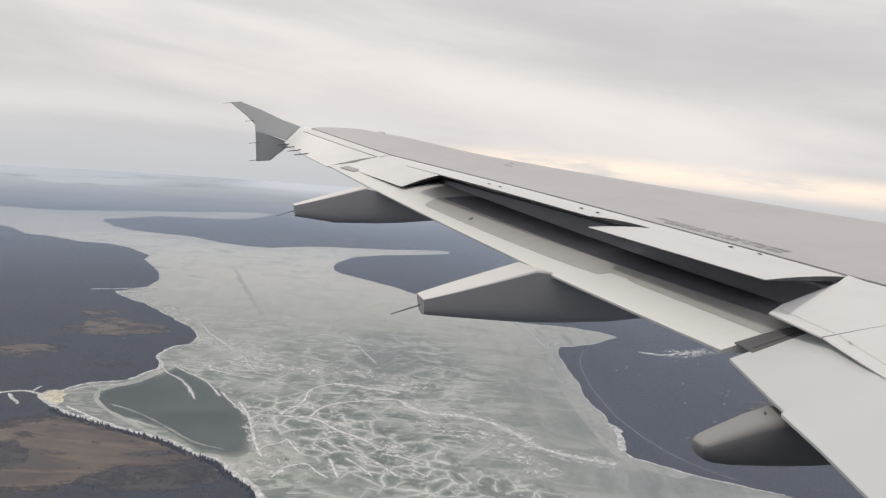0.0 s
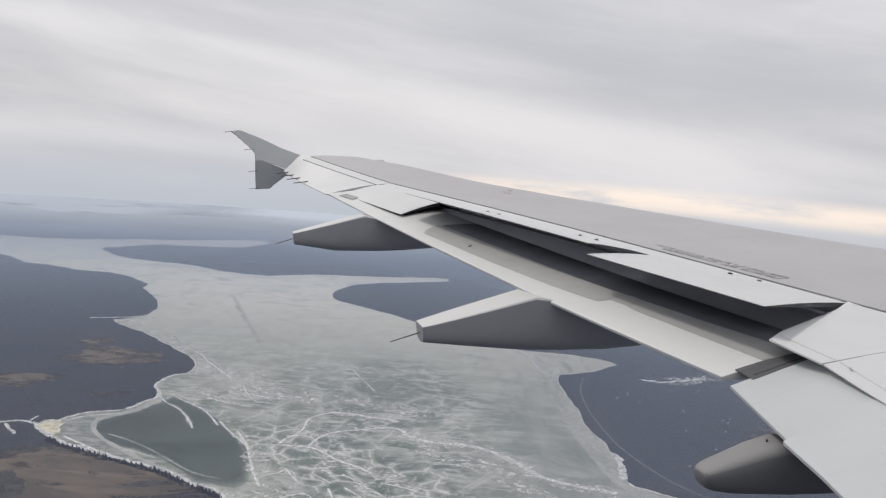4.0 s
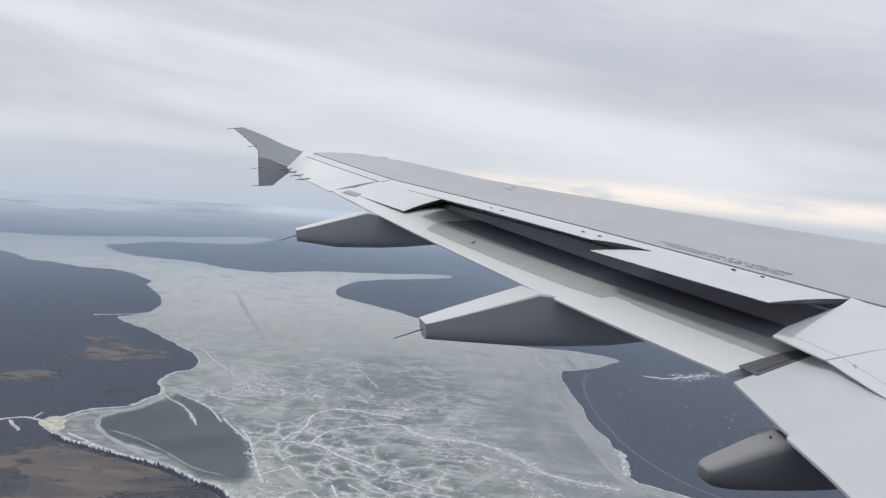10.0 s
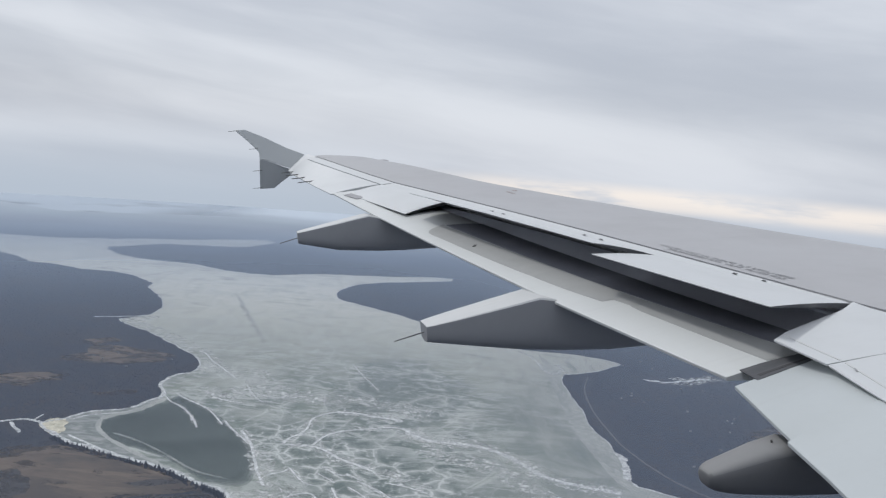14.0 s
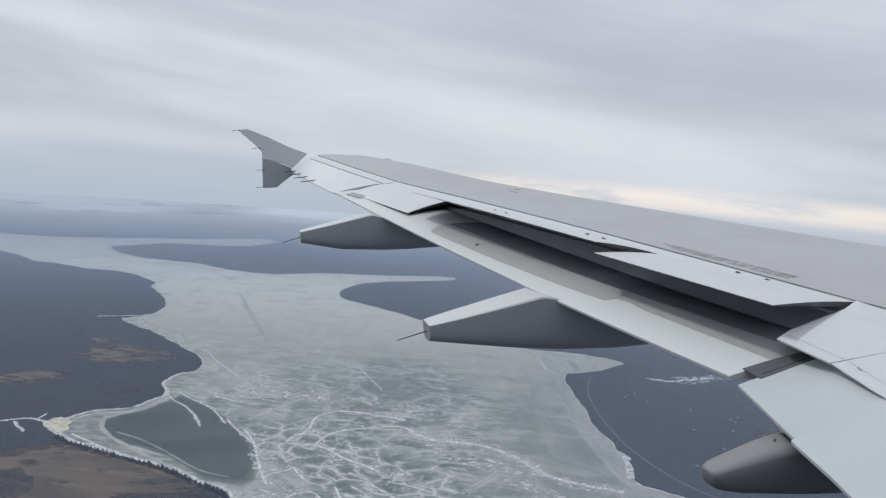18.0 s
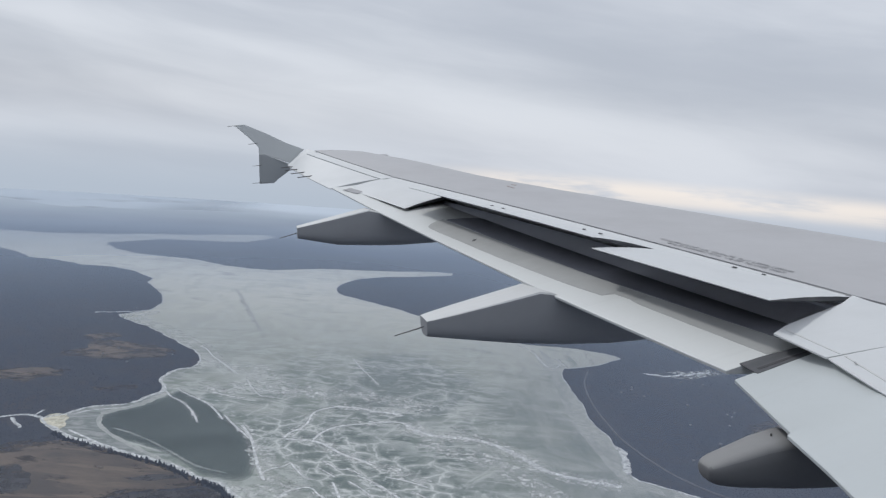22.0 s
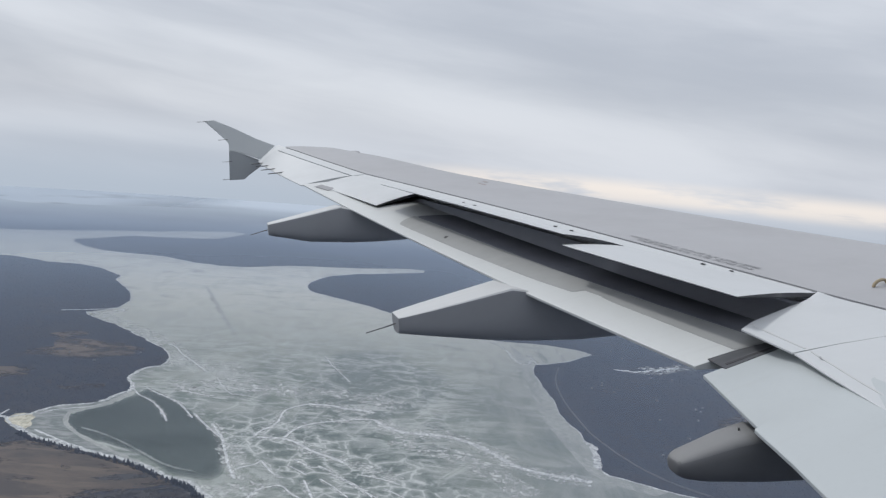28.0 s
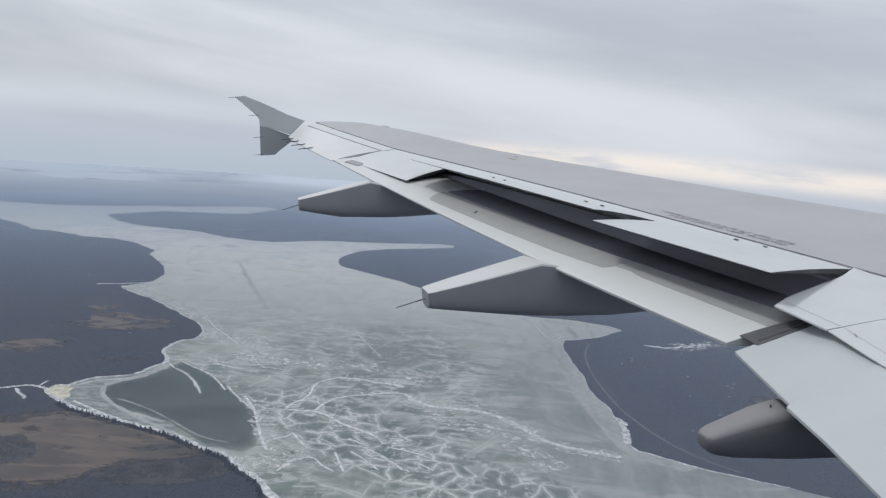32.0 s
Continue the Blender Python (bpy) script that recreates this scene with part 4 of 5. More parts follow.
# ---------------------------------------------------------------- houses
def house(length, depth, high):
    """A small gabled house: walls, roof."""
    root = new("house")
    bm = bmesh.new()
    bmesh.ops.create_cube(bm, size=1.0, matrix=Matrix.Translation((0, 0, high / 2)) @ Matrix.Diagonal((length, depth, high, 1)))
    part("wall", bm, SIDING, root)
    rise, over = depth * 0.38, 0.35
    a, b = length / 2 + over, depth / 2 + over
    ring = [(-b, high - 0.05), (0, high + rise), (b, high - 0.05), (b, high + 0.12), (0, high + rise + 0.2), (-b, high + 0.12)]
    part("roof", loft([[(x, y, z) for y, z in ring] for x in (-a, a)]), ROOF, root)
    bm = bmesh.new()
    bmesh.ops.create_cube(bm, size=1.0, matrix=Matrix.Translation((length * 0.28, depth * 0.12, high + rise)) @ Matrix.Diagonal((0.5, 0.5, 1.2, 1)))
    part("chimney", bm, ROOF, root)
    return tagged(root, "small pale house with a grey gabled roof among bare trees", "house", group="houses along the river")


rnd = random.Random(12)
patterns = [house(3.4, 2.3, 1.5), house(4.2, 2.6, 1.6), house(2.8, 2.1, 1.4)]
for q in patterns:
    q.location = (rnd.uniform(420, 640), rnd.uniform(1180, 1500), 0.6)
placed = 0
while placed < 130:
    if placed < 76:
        x, y = rnd.uniform(330, 900), rnd.uniform(1060, 2300)
    elif placed < 116:
        # the village by the fields
        x, y = rnd.gauss(-814, 40), rnd.gauss(777, 30)
    else:
        x, y = rnd.uniform(-900, -420), rnd.uniform(1000, 1900)
    if inside(np.array([x]), np.array([y]), river_line)[0] or (x - 330 < (1300 - y) * 0.1 + 20 and x > 0):
        continue
    copy_thing(rnd.choice(patterns), pose(x, y, rnd.uniform(1.0, 1.7), 0, 0, rnd.uniform(0, 180)))
    placed += 1

# ---------------------------------------------------------------- the port wing
wing = new("airliner")
wing.matrix_world = AIRLINER
tagged(wing, "grey-white airliner wing with raised spoilers and a wingtip fence", "airliner")


def base(y):
    """Height of the wing's reference line: dihedral and a little upward bend."""
    s = y - 1.98
    return -1.882 + math.tan(radians(5.1)) * s + 0.633 * (s / 15) ** 2


def table(rows):
    xs, ys = [r[0] for r in rows], [r[1] for r in rows]
    return lambda y: float(np.interp(y, xs, ys))


def swell(y):
    return math.sin(math.pi * (y - 6.6) / 6.8) if 6.6 < y < 13.4 else 0.0


def nose_x(y):
    x = -(y - 1.98) * 0.51
    return x - max(0.0, y - 15.6) ** 2 * 0.9


gap_x = table([(1.0, -2.92), (6.65, -4.89), (13.4, -7.25), (16.2, -8.15), (16.6, -8.3)])
hinge_x = table([(1.0, -2.95), (5.9, -4.60), (6.85, -4.96), (8.55, -5.70), (11.75, -6.85), (13.4, -7.44), (16.6, -8.48)])


def gap_z(y):
    return base(y) + 0.05 + 0.055 * swell(y)


def hinge_z(y):
    return base(y) + 0.035 + 0.055 * swell(y)


UPPER = [(0, -0.036), (0.008, -0.022), (0.025, -0.012), (0.06, -0.003), (0.12, 0.006), (0.2, 0.013), (0.32, 0.019), (0.5, 0.021), (0.7, 0.020), (0.86, 0.018), (1, 0.0145)]
LOWER = [(1, -0.10), (0.8, -0.115), (0.55, -0.12), (0.3, -0.11), (0.12, -0.085), (0.04, -0.062), (0.01, -0.045)]


droop = table([(5.0, 0.012), (7.5, 0.022), (9.0, 0.023), (10.5, 0.026), (11.5, 0.030), (12.5, 0.040), (13.3, 0.056), (14.0, 0.050), (14.8, 0.030), (15.5, 0.055), (16.2, 0.04)])


def wing_ring(y):
    a, b = nose_x(y), gap_x(y)
    c = (a - b) * 1.6
    lift = gap_z(y) - base(y) - 0.0145 * c
    full = float(np.interp(y, (7.5, 9.0, 10.5, 12.0, 13.0, 14.0, 15.5), (0.45, 0.35, 0.2, 0.5, 1.4, 2.3, 2.8)))
    lift = gap_z(y) - base(y) - 0.0145 * c * full
    ring = [(a + (b - a) * s, y, base(y) + h * c * (full if h > 0 else 1.0) + lift * s * s - droop(y) * (1 - s)) for s, h in UPPER]
    return ring + [(a + (b - a) * s, y, base(y) + h * c) for s, h in LOWER]


ys = list(np.linspace(2.0, 15.2, 45)) + [15.4, 15.6, 15.8, 15.95, 16.08, 16.18]
part("wing_skin", loft([wing_ring(y) for y in ys]), SKIN, wing, "matt grey painted upper skin", smooth=True)


def slab(name, front, rear, y0, y1, mat, label="", thin=0.012, thick=0.05, steps=10, camber=0.0, bevel=0.004, parent=None):
    """A wedge-shaped panel between a front line and a rear line, each a function of y giving (x, z)."""
    rings = []
    for y in np.linspace(y0, y1, steps + 1):
        (xa, za), (xb, zb) = front(y), rear(y)
        top = [(xa + (xb - xa) * s, y, za + (zb - za) * s + camber * 4 * s * (1 - s)) for s in (0, 0.25, 0.5, 0.75, 1)]
        rings.append(top + [(xb, y, zb - thin), (xa, y, za - thick)])
    return part(name, loft(rings), mat, parent or wing, label, bevel=bevel, smooth=True)


# narrow fixed strip between the skin joint and the spoiler hinges
slab("shroud_strip", lambda y: (gap_x(y) - 0.028, gap_z(y) - 0.004), lambda y: (hinge_x(y) - 0.03, hinge_z(y) - 0.010), 6.9, 13.36, WHITE, "white fixed strip ahead of the spoilers", thick=0.04, thin=0.03, steps=16)
slab("shroud_strip", lambda y: (gap_x(y) - 0.018, gap_z(y) - 0.004), lambda y: (hinge_x(y) - 0.002, hinge_z(y)), 13.39, 16.02, WHITE, "white fixed strip ahead of the aileron", thick=0.04, thin=0.03, steps=8)


# slab added below the skin joint to keep sun out of the cove
slab("joint_filler", lambda y: (gap_x(y) + 0.03, gap_z(y) - 0.035), lambda y: (gap_x(y) - 0.08, gap_z(y) - 0.045), 2.0, 16.0, COVE, "added slab stopping sun through the skin joint", thick=0.02, thin=0.02, steps=24)


def spoiler(y0, y1, chord0, chord1, lift, label):
    a, b = Vector((hinge_x(y0), y0, hinge_z(y0))), Vector((hinge_x(y1), y1, hinge_z(y1)))
    along = (b - a).normalized()
    aft = -Vector((0, 0, 1)).cross(along).normalized() * (1 if Vector((0, 0, 1)).cross(along).x > 0 else -1)
    over = along.cross(aft)
    over = over if over.z > 0 else -over
    out = aft * math.cos(radians(lift)) + over * math.sin(radians(lift))
    normal = along.cross(out)
    normal = normal if normal.z > 0 else -normal
    bm_rings = []
    for f in np.linspace(0, 1, 7):
        o, c = a.lerp(b, f), chord0 + (chord1 - chord0) * f
        ring = [o + out * c * s + normal * 0.012 * 4 * s * (1 - s) for s in (0, 0.2, 0.4, 0.6, 0.8, 1)]
        ring += [o + out * c - normal * 0.008, o + out * c * 0.5 - normal * 0.022, o - normal * 0.04]
        bm_rings.append(ring)
    bm = loft(bm_rings)
    for f in bm.faces:
        f.normal_update()
    bmesh.ops.recalc_face_normals(bm, faces=bm.faces)
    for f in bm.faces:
        # end faces borrow the seal's dark colour in place of shade
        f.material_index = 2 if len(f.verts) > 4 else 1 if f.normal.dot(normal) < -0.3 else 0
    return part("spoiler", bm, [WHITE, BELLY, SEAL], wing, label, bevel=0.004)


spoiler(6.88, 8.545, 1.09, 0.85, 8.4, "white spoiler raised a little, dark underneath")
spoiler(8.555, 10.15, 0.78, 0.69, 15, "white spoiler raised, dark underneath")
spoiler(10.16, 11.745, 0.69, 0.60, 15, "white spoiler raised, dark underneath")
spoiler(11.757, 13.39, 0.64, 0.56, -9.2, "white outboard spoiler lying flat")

# aileron
ail_x = table([(13.3, -8.15), (16.25, -8.64)])
ail_z = table([(13.3, -0.56), (14.8, -0.405), (16.25, -0.23)])
slab("aileron", lambda y: (hinge_x(y) - 0.026, hinge_z(y) - 0.004), lambda y: (ail_x(y), ail_z(y)), 13.43, 16.05, WHITE, "white aileron at the trailing edge", thick=0.12, camber=0.012)
slab("tip_fairing", lambda y: (gap_x(y) - 0.02, gap_z(y)), lambda y: (ail_x(y) + 0.02, ail_z(y) + 0.01), 16.06, 16.42, WHITE, "white wingtip cap", thick=0.14, camber=0.015, steps=4)

slab("hinge_cove", lambda y: (gap_x(y) - 0.02, gap_z(y) - 0.05), lambda y: (hinge_x(y) - 0.10, hinge_z(y) - 0.06), 13.36, 16.0, COVE, "dark slot at the aileron hinge", thick=0.03, thin=0.03)

# outboard flap, its dark cove and the spar behind it
flap_x = table([(6.35, -6.33), (8.2, -6.85), (12.2, -7.87), (13.3, -8.16)])
flap_dz = table([(6.35, -0.17), (8.2, -0.13), (12.2, -0.06), (13.3, -0.035)])


def flap_ring(y, chord, te, dz, arch=1.0, flat=False):
    z = base(y) + dz
    shape = [(0, 0), (0.12, 0.018), (0.3, 0.042), (0.5, 0.058), (0.7, 0.056), (0.85, 0.036), (0.95, 0.004), (1.0, -0.045), (0.95, -0.085), (0.7, -0.10), (0.4, -0.07), (0.1, -0.032), (0, -0.020)]
    if flat:
        shape = [(0, 0), (0.12, 0.019), (0.3, 0.048), (0.5, 0.080), (0.7, 0.098), (0.85, 0.085), (0.95, 0.03)] + shape[7:]
    return [(te + chord * s, y, z + h * chord * (arch if h > 0 else 1.0)) for s, h in shape]


part("outboard_flap", loft([flap_ring(y, 1.12 - 0.036 * (y - 6.35), flap_x(y), flap_dz(y) + 0.015, 1.2 - 0.13 * (y - 6.35)) for y in np.linspace(6.36, 13.3, 22)]), FLAP, wing, "pale grey outboard flap, slightly lowered", smooth=True, bevel=0.003)


def flap_top(y, x):
    ring = flap_ring(y, 1.12 - 0.036 * (y - 6.35), flap_x(y), flap_dz(y) + 0.015, 1.2 - 0.13 * (y - 6.35))[:7]
    return float(np.interp(x, [q[0] for q in ring], [q[2] for q in ring]))


def on_top(name, surface, front, rear, y0, y1, high, mat, label="", rows=8, cols=8):
    """A thin strip that hugs a curved surface between a front and a rear line."""
    bm = bmesh.new()
    grid = []
    for y in np.linspace(y0, y1, rows + 1):
        a, b = front(y), rear(y)
        grid.append([bm.verts.new((a + (b - a) * f, y, surface(y, a + (b - a) * f) + high)) for f in np.linspace(0, 1, cols + 1)])
    for r, s in zip(grid, grid[1:]):
        for i in range(cols):
            bm.faces.new((r[i], r[i + 1], s[i + 1], s[i]))
    rim = [e for e in bm.edges if e.is_boundary]
    skirt = bmesh.ops.extrude_edge_only(bm, edges=rim)["geom"]
    for v in skirt:
        if isinstance(v, bmesh.types.BMVert):
            v.co.z -= high + 0.004
    return part(name, bm, mat, wing, label, smooth=True)


def flap_at(y, share):
    return flap_x(y) + (1.12 - 0.036 * (y - 6.35)) * share


# band where the spoilers have rubbed the flap's paint away, and a dark strip painted as the shade under them
rub_in = table([(6.4, 0.30), (7.68, 0.32), (7.70, 0.345), (7.90, 0.335), (7.915, 0.25), (8.4, 0.21), (9.4, 0.175), (10.72, 0.155)])
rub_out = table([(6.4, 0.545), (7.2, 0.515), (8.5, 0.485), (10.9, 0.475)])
for a, b in ((6.40, 7.69), (7.695, 7.912), (7.917, 9.3), (9.302, 10.70)):
    on_top("rub_strip", flap_top, lambda y: flap_at(y, rub_out(y) + 0.01), lambda y: flap_at(y, rub_in(y)), a, b, 0.003, RUBBED, "worn grey strip of bare primer on the flap", rows=10)
on_top("rub_strip", flap_top, lambda y: flap_at(y, 0.47), lambda y: flap_at(y, 0.155 + 0.31 * ((y - 10.70) / 0.28) ** 2), 10.701, 10.98, 0.003, RUBBED, "ragged outer end of the worn strip on the flap", rows=8)
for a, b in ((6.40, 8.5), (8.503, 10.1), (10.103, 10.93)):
    on_top("chafe_strip", flap_top, lambda y: flap_at(y, 0.94), lambda y: flap_at(y, rub_out(y)), a, b, 0.006, FLAP_SHADE, "dark strip painted as shade on the flap under raised spoilers", rows=10)
slab("flap_cove", lambda y: (hinge_x(y) + 0.05, hinge_z(y) - 0.10), lambda y: (flap_x(y) + 0.62, base(y) + flap_dz(y) - 0.10), 6.42, 13.3, COVE, "dark open cove ahead of the flap", thick=0.05, thin=0.03)
slab("lower_shroud", lambda y: (gap_x(y) + 0.02, base(y) - 0.16), lambda y: (flap_x(y) + 0.50, base(y) + flap_dz(y) - 0.14), 2.0, 13.3, UNDER_AND_SHADE, "grey lower skin ahead of the flap", thick=0.06, thin=0.03)

# inboard panels and flap
rear_x = table([(1.0, -6.30), (5.33, -6.00), (5.9, -5.93), (6.42, -5.97), (6.86, -5.99)])


def inner_rear(y):
    return rear_x(y), base(y) + 0.045


slab("spoiler_bay_panel", lambda y: (gap_x(y) - 0.028, gap_z(y) - 0.004), lambda y: inner_rear(y) if y < 6.43 else (rear_x(6.42) + (y - 6.42) * 2.28, base(y) + 0.045 - (y - 6.42) * 0.02), 5.912, 6.85, WHITE, "white fixed panel inboard of the spoilers", thick=0.05, steps=8, camber=0.02)
slab("inboard_spoiler", lambda y: (gap_x(y) - 0.028, gap_z(y) - 0.004), inner_rear, 2.0, 5.90, WHITE, "white inboard spoiler lying flat", thick=0.05, camber=0.025)
in_x = table([(1.0, -7.45), (4.75, -6.645), (5.5, -6.51), (6.2, -6.36)])
in_dz = table([(1.0, -0.06), (4.75, -0.10), (5.5, -0.13), (6.2, -0.155)])
part("inboard_flap", loft([flap_ring(y, 1.10, in_x(y) - (0.03 if y < 5.42 else 0.0), in_dz(y), 1.70 - 0.4 * max(0.0, min(1.0, (y - 5.7) / 0.5)), True) for y in (2.0, 3.0, 4.0, 5.0, 5.41, 5.43, 5.8, 6.22)]), FLAP_IN, wing, "white inboard flap, slightly lowered", smooth=True, bevel=0.003)


def inner_top(y, x):
    ring = flap_ring(y, 1.10, in_x(y), in_dz(y), 1.70 - 0.4 * max(0.0, min(1.0, (y - 5.7) / 0.5)), True)[:7]
    return float(np.interp(x, [q[0] for q in ring], [q[2] for q in ring]))


def bridge(y, x):
    """Height of the seal that bridges the two flaps."""
    if y < 6.20:
        return inner_top(y, x)
    if y > 6.39:
        return flap_top(y, x)
    f = (y - 6.20) / 0.19
    return inner_top(6.20, x) * (1 - f) + flap_top(6.39, x) * f


on_top("flap_gap_seal", bridge, lambda y: -5.55, lambda y: -6.22, 6.185, 6.385, 0.005, SEAL, "worn dark seal between the two flaps")


on_top("seal_lip", bridge, lambda y: -5.56, lambda y: -6.18, 6.225, 6.25, 0.007, RUBBER, "black rubber seal strip", rows=2)


def panel_top(y, x):
    a, b = gap_x(y) - 0.028, rear_x(y)
    f = (x - a) / (b - a)
    return (gap_z(y) - 0.004) * (1 - f) + (base(y) + 0.045) * f + 0.02 * 4 * f * (1 - f)


on_top("rivet_row", panel_top, lambda y: rear_x(y) + 0.115, lambda y: rear_x(y) + 0.10, 5.93, 6.41, 0.002, FAIRING, "faint row of rivets along the panel's edge", rows=6, cols=1)
on_top("rivet_row", panel_top, lambda y: rear_x(y) + 0.115, lambda y: rear_x(y) + 0.10, 4.0, 5.88, 0.003, FAIRING, "faint row of rivets along the panel's edge", rows=8, cols=1)
slab("spar_web", lambda y: (gap_x(y) - 0.05, base(y) - 0.05), lambda y: (gap_x(y) - 0.09, base(y) - 0.20), 2.0, 13.3, COVE, "dark rear spar web", thick=0.05, thin=0.05)


# canoe-shaped flap track fairings, each with its discharge wick
def canoe(y, nose, tail, top, bottom, wide, label, wick, bullet=False):
    """Stations from nose to tail; the belly deepens and then runs up to a blunt upright end."""
    rings = []
    stations = [(0.0, 0.05), (0.06, 0.35), (0.16, 0.66), (0.3, 0.88), (0.45, 0.99), (0.58, 1.0), (0.68, 0.96), (0.72, 0.94), (0.747, 0.92), (0.80, 0.86), (0.845, 0.80), (0.93, 0.66), (0.985, 0.50), (1.0, 0.40)]
    if bullet:
        stations = stations[:-4] + [(0.845, 0.79), (0.90, 0.69), (0.94, 0.61), (0.955, 0.58), (0.97, 0.55), (0.980, 0.53), (0.988, 0.51), (0.995, 0.49), (0.999, 0.48), (1.0, 0.47)]
    for s, k in stations:
        x = nose + (tail - nose) * s
        zt = top(x)
        zb = bottom(x)
        h, half = (zt - zb) * (1 if s > 0.2 else k + 0.1), wide / 2 * (k if s < 0.6 or bullet else 0.2 + 0.8 * k)
        shape = [(0.20, 1.0), (0.35, 0.97), (0.46, 0.87), (0.5, 0.64), (0.47, 0.34), (0.37, 0.12), (0.18, 0.01)] if bullet else [(0.475, 1.0), (0.5, 0.97), (0.5, 0.70), (0.495, 0.50), (0.475, 0.33), (0.435, 0.20), (0.37, 0.11), (0.28, 0.05), (0.15, 0.012)]
        ring = [(x, y + 2 * half * u, zb + h * v) for u, v in shape] + [(x, y - 2 * half * u, zb + h * v) for u, v in reversed(shape)]
        if bullet and s > 0.975:
            shrink = 0.55 + 0.45 * math.sqrt(max(0.0, 1 - ((s - 0.975) / 0.025) ** 2))
            ring = [(px, y + (py - y) * shrink, zb + h * 0.55 + (pz - zb - h * 0.55) * shrink) for px, py, pz in ring]
        rings.append(ring)
    bm = loft(rings)
    bmesh.ops.recalc_face_normals(bm, faces=bm.faces)
    # faces not turned upwards take the darker copy: shade put into the colour
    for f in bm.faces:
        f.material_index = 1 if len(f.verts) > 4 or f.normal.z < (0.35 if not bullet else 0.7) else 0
    ob = part("flap_track_fairing", bm, [DARK_FAIRING, FAIRING_SHADE] if bullet else [FAIRING, UNDER_AND_SHADE], wing, label, smooth=True, crease=50 if bullet else 30)
    if wick:
        rod("static_wick", (tail + 0.02, y, top(tail) - 0.07), (tail - wick, y - 0.02, top(tail) - 0.12), 0.006, STEEL, ob)
    return ob


def rod(name, a, b, radius, mat, parent, label=""):
    a, b = Vector(a), Vector(b)
    bm = bmesh.new()
    m = Matrix.Translation((a + b) / 2) @ (b - a).to_track_quat("Z", "Y").to_matrix().to_4x4()
    bmesh.ops.create_cone(bm, cap_ends=True, segments=6, radius1=radius, radius2=radius * 0.7, depth=(b - a).length, matrix=m)
    return part(name, bm, mat, parent, label)


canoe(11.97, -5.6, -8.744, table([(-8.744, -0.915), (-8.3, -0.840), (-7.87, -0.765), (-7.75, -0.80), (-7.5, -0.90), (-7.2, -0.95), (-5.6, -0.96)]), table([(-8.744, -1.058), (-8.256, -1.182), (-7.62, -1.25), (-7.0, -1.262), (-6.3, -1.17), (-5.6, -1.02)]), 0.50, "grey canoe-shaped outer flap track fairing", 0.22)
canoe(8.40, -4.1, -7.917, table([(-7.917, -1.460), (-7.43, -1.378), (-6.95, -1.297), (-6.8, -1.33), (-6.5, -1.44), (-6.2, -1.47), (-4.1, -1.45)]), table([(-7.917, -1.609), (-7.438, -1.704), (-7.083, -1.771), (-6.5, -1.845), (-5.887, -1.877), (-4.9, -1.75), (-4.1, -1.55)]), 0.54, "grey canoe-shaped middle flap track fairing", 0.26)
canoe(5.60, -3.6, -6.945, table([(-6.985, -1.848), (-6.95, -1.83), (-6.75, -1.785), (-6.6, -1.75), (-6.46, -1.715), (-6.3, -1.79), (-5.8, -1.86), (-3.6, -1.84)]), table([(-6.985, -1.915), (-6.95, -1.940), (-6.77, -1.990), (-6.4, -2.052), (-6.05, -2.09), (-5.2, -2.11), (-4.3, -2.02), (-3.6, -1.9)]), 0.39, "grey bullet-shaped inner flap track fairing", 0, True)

rod("bolt", (-6.524, 5.60, -1.75), (-6.524, 5.60, -1.727), 0.007, STEEL, wing, "dark bolt on the inner fairing")

# wingtip fence
FY = 16.52
UPPER_FIN = [(-9.46, 0.53), (-9.29, 0.535), (-8.95, 0.37), (-8.60, 0.17), (-8.30, 0.035), (-8.42, -0.06), (-8.52, -0.21), (-8.97, -0.02), (-9.085, 0.0), (-9.08, 0.12), (-9.14, 0.20), (-9.30, 0.37)]
LOWER_FIN = [(-8.97, -0.02), (-8.50, -0.235), (-8.60, -0.33), (-8.79, -0.455), (-8.87, -0.52), (-9.12, -0.515), (-9.085, 0.0)]


def fin(name, outline, cant, label):
    bm = bmesh.new()
    sides = [[bm.verts.new((x, FY + off + (z + 0.05) * cant, z)) for x, z in outline] for off in (-0.022, 0.022)]
    bm.faces.new(sides[0])
    bm.faces.new(sides[1][::-1])
    for i in range(len(outline)):
        j = (i + 1) % len(outline)
        bm.faces.new((sides[0][i], sides[0][j], sides[1][j], sides[1][i]))
    return part(name, bm, FENCE, wing, label, bevel=0.010)


fence = fin("wingtip_fence", UPPER_FIN, 0.35, "grey upper fin of the wingtip fence")
fin("wingtip_fence", LOWER_FIN, -0.30, "grey lower fin of the wingtip fence")
for x, z in ((-9.44, 0.515), (-9.12, 0.19), (-9.085, -0.19), (-9.11, -0.49)):
    rod("static_wick", (x + 0.03, FY, z), (x - 0.13, FY, z - 0.005), 0.005, STEEL, fence)
for y in (14.75, 15.2, 15.6, 15.95):
    rod("static_wick", (ail_x(y) + 0.10, y, ail_z(y) + 0.025), (ail_x(y) - 0.16, y - 0.02, ail_z(y) + 0.015), 0.009, STEEL, wing)


# ---------------------------------------------------------------- small things on the wing
def skin_z(y, x):
    ring = wing_ring(y)[:len(UPPER)]
    return float(np.interp(-x, [-q[0] for q in ring], [q[2] for q in ring]))


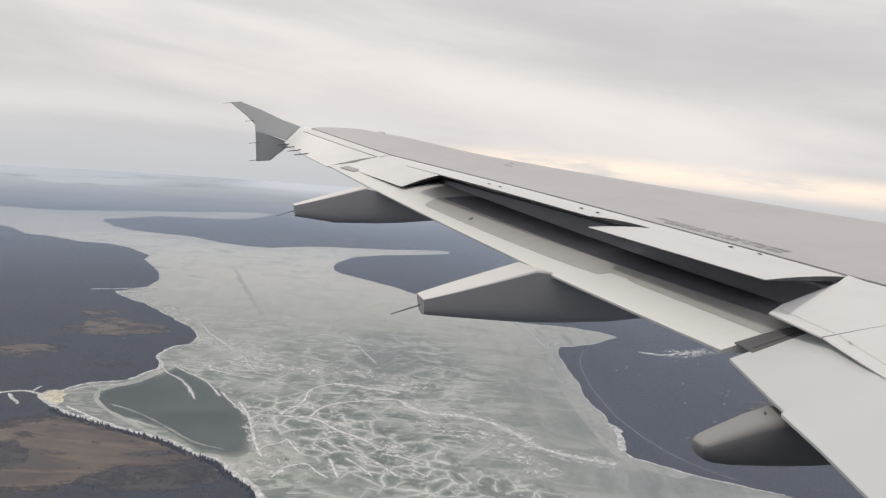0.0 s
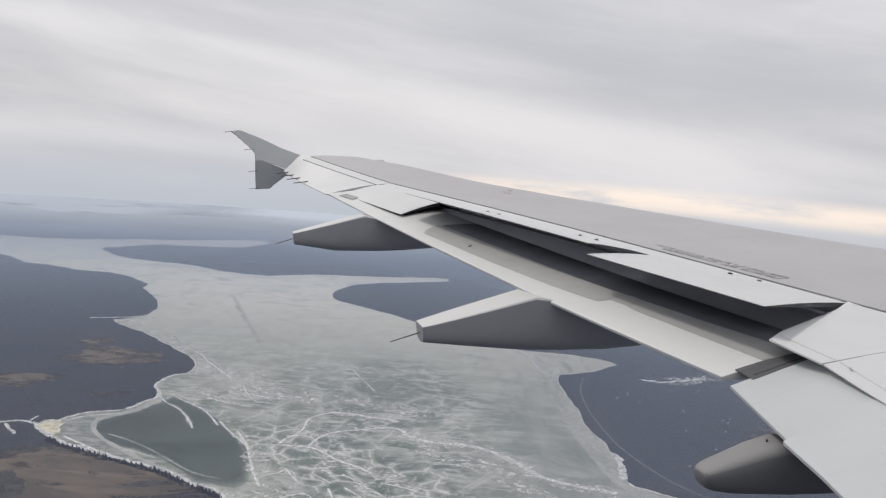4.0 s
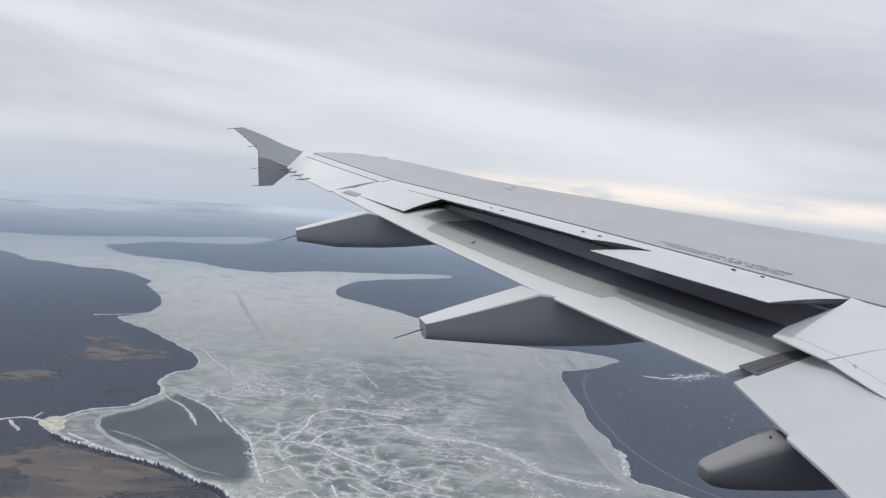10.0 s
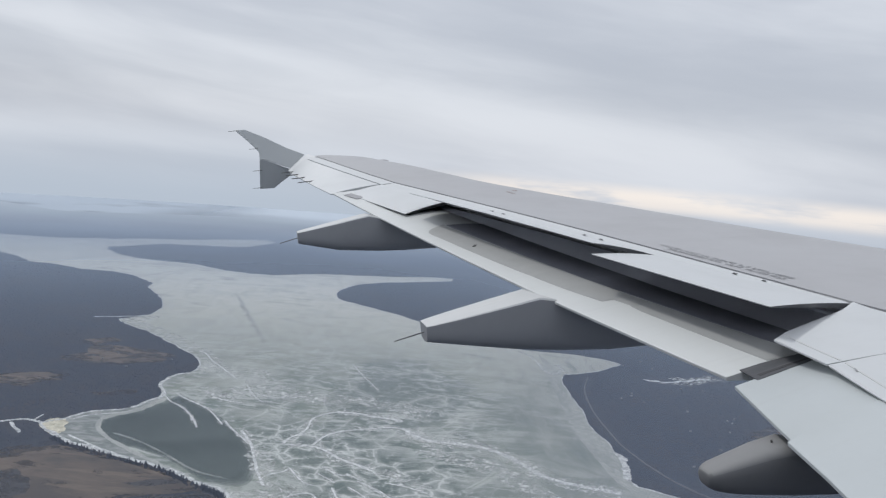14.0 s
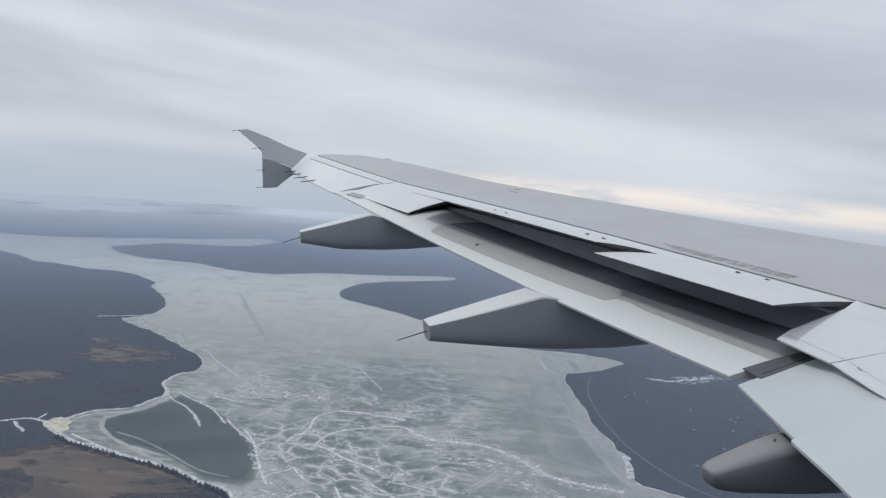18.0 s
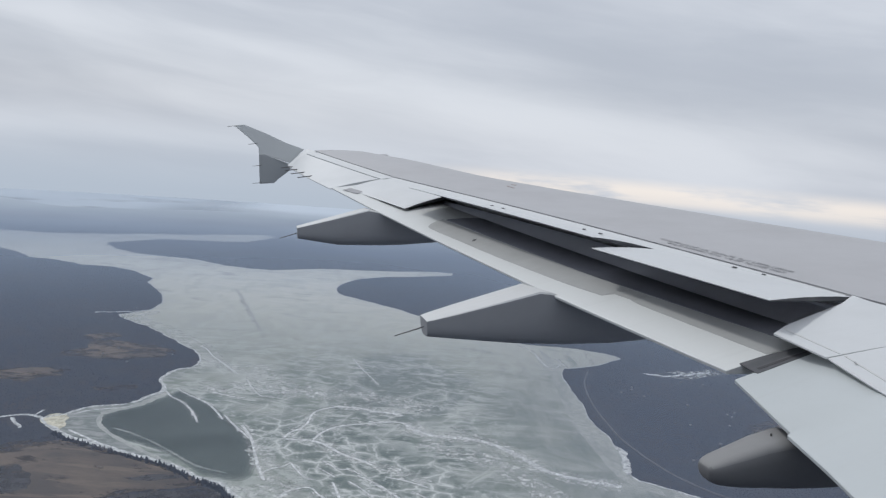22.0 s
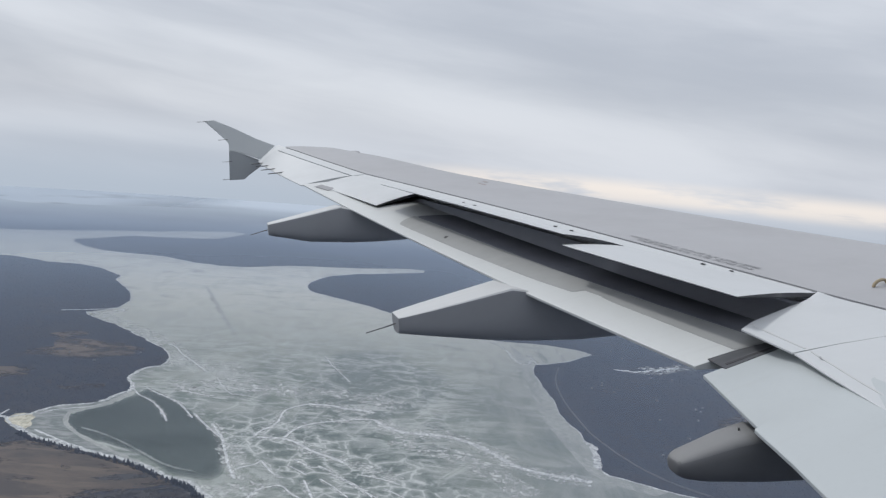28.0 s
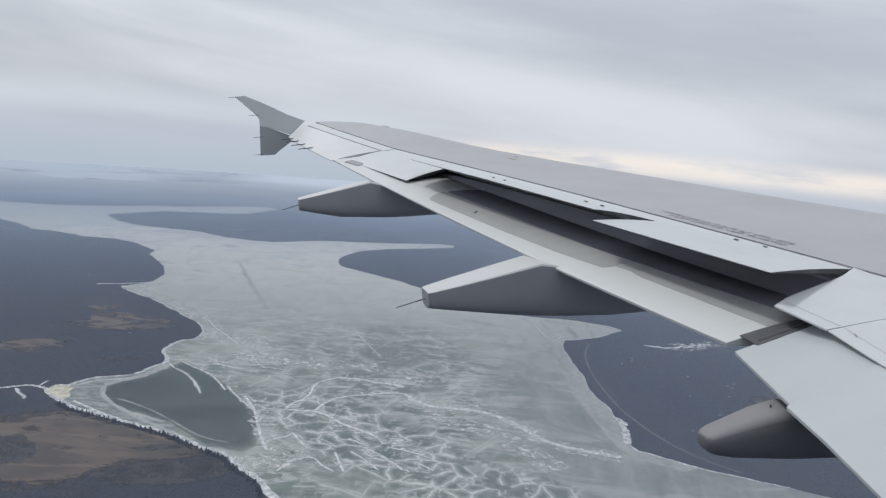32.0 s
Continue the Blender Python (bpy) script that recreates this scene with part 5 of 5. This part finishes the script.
def patch(name, x, y, along, across, turn, mat, label="", high=0.004, z=None):
    """A thin flat mark lying on the skin."""
    bm = bmesh.new()
    c = Vector((x, y, 0))
    u, v = Vector((math.cos(turn), math.sin(turn), 0)), Vector((-math.sin(turn), math.cos(turn), 0))
    top = []
    for su, sv in ((-1, -1), (1, -1), (1, 1), (-1, 1)):
        q = c + u * su * along / 2 + v * sv * across / 2
        q.z = (skin_z(q.y, q.x) if z is None else z(q)) + high
        top.append(bm.verts.new(q))
    low = [bm.verts.new(q.co - Vector((0, 0, high * 0.9))) for q in top]
    bm.faces.new(top)
    for i in range(4):
        bm.faces.new((top[i], top[(i + 1) % 4], low[(i + 1) % 4], low[i]))
    return part(name, bm, mat, wing, label)


slope = math.atan2(13.4 - 6.65, -(7.25 - 4.89))
rnd = random.Random(4)
def stencil_word(y, length, off, high):
    """A worn stencilled word, too faint to read: a row of short upright strokes."""
    bm = bmesh.new()
    u = Vector((math.cos(slope), math.sin(slope), 0))
    v = Vector((-u.y, u.x, 0))
    s = 0.0
    while s < length:
        wide = rnd.choice((0.008, 0.010, 0.018))
        tall = high * rnd.choice((1.0, 1.0, 0.55))
        o = Vector((gap_x(y) + off, y, 0)) + u * s + v * (high - tall) * rnd.choice((0, 1)) * 0.5
        quad = []
        for du, dv in ((0, 0), (wide, 0), (wide, tall), (0, tall)):
            q = o + u * du - v * dv
            q.z = skin_z(q.y, q.x) + 0.004
            quad.append(bm.verts.new(q))
        bm.faces.new(quad)
        s += wide + 0.010
    return part("stencil_word", bm, INK, wing, "faded dark stencil lettering")


for off, words in ((0.15, (0.16, 0.22, 0.12, 0.26, 0.10, 0.20, 0.24)), (0.075, (0.14, 0.24, 0.18, 0.14, 0.26, 0.18))):
    y = 7.50
    for n in words:
        stencil_word(y, n * 0.9, off, 0.050)
        y += (n * 0.9 + 0.04) * 0.944
for y in (7.55, 7.80, 9.23, 9.45, 10.72, 10.92):
    patch("fastener", hinge_x(y) + 0.015, y, 0.035, 0.026, slope, RUBBER, "dark recessed fastener", z=lambda q: hinge_z(q.y) + 0.004)
patch("mark", -7.02, 9.98, 0.06, 0.03, 0.9, STEEL, "small dark stencil mark on the flap", z=lambda q: flap_top(q.y, q.x) + 0.004)
patch("mark", -5.85, 5.76, 0.045, 0.010, 1.2, INK, "small dark mark on the inboard spoiler", 0.002, lambda q: panel_top(q.y, q.x) + 0.004)
patch("access_plate", -7.90, 12.95, 0.34, 0.12, slope + 0.1, INK, "small grey access plate at the flap's outer end", z=lambda q: flap_top(q.y, q.x) + 0.004)
patch("mark", -5.90, 12.2, 0.16, 0.03, slope, RED, "faded red stencil mark")
patch("mark", -5.80, 12.35, 0.06, 0.05, slope, RED, "faded red stencil mark")

# tie-down hook
hook_rings = []
for i in range(13):
    a = math.pi * i / 12
    o = Vector((-4.42 + 0.09 * math.cos(a), 6.86 + 0.03 * math.cos(a), 0.0))
    o.z = skin_z(6.86, -4.42) + 0.040 * math.sin(a)
    n = Vector((math.cos(a), 0, math.sin(a)))
    hook_rings.append([o + n * 0.013 * math.cos(b) + Vector((0, 0.013 * math.sin(b), 0)) for b in np.linspace(0, 2 * math.pi, 8, endpoint=False)])
part("tie_down_hook", loft(hook_rings), YELLOW, wing, "yellow metal hook on the upper skin", smooth=True)
# light housing on the leading edge
bm = bmesh.new()
bmesh.ops.create_uvsphere(bm, u_segments=16, v_segments=8, radius=1.0, matrix=Matrix.Translation((nose_x(15.6) - 0.14, 15.6, skin_z(15.6, nose_x(15.6) - 0.14) - 0.01)) @ Matrix.Diagonal((0.12, 0.26, 0.035, 1)))
part("edge_light", bm, SKIN, wing, "small rounded light housing", smooth=True)


# ---------------------------------------------------------------- the cabin wall round the window
R0, MID = 1.98, -0.55
xs = [-20.0, -16.0, -12.0, -10.5, -9.62] + list(np.linspace(-9.42, -8.42, 6)) + [-8.2, -7.0, -5.0, -2.0, 1.0, 4.0]
turns = np.linspace(radians(-62), radians(70), 28)
bm = bmesh.new()
shells = [[[bm.verts.new((x, r * math.cos(a), MID + r * math.sin(a))) for a in turns] for x in xs] for r in (R0, R0 - 0.06)]
for i in range(len(xs) - 1):
    for j in range(len(turns) - 1):
        mid_x, high = (xs[i] + xs[i + 1]) / 2, MID + R0 * math.sin((turns[j] + turns[j + 1]) / 2)
        if -9.62 < mid_x < -8.2 and abs(high) < 0.42:
            continue
        for s, shell in enumerate(shells):
            f = (shell[i][j], shell[i][j + 1], shell[i + 1][j + 1], shell[i + 1][j])
            bm.faces.new(f if s else f[::-1])
part("fuselage_wall", bm, CABIN, wing, "blue-grey cabin wall with an open window", smooth=True)
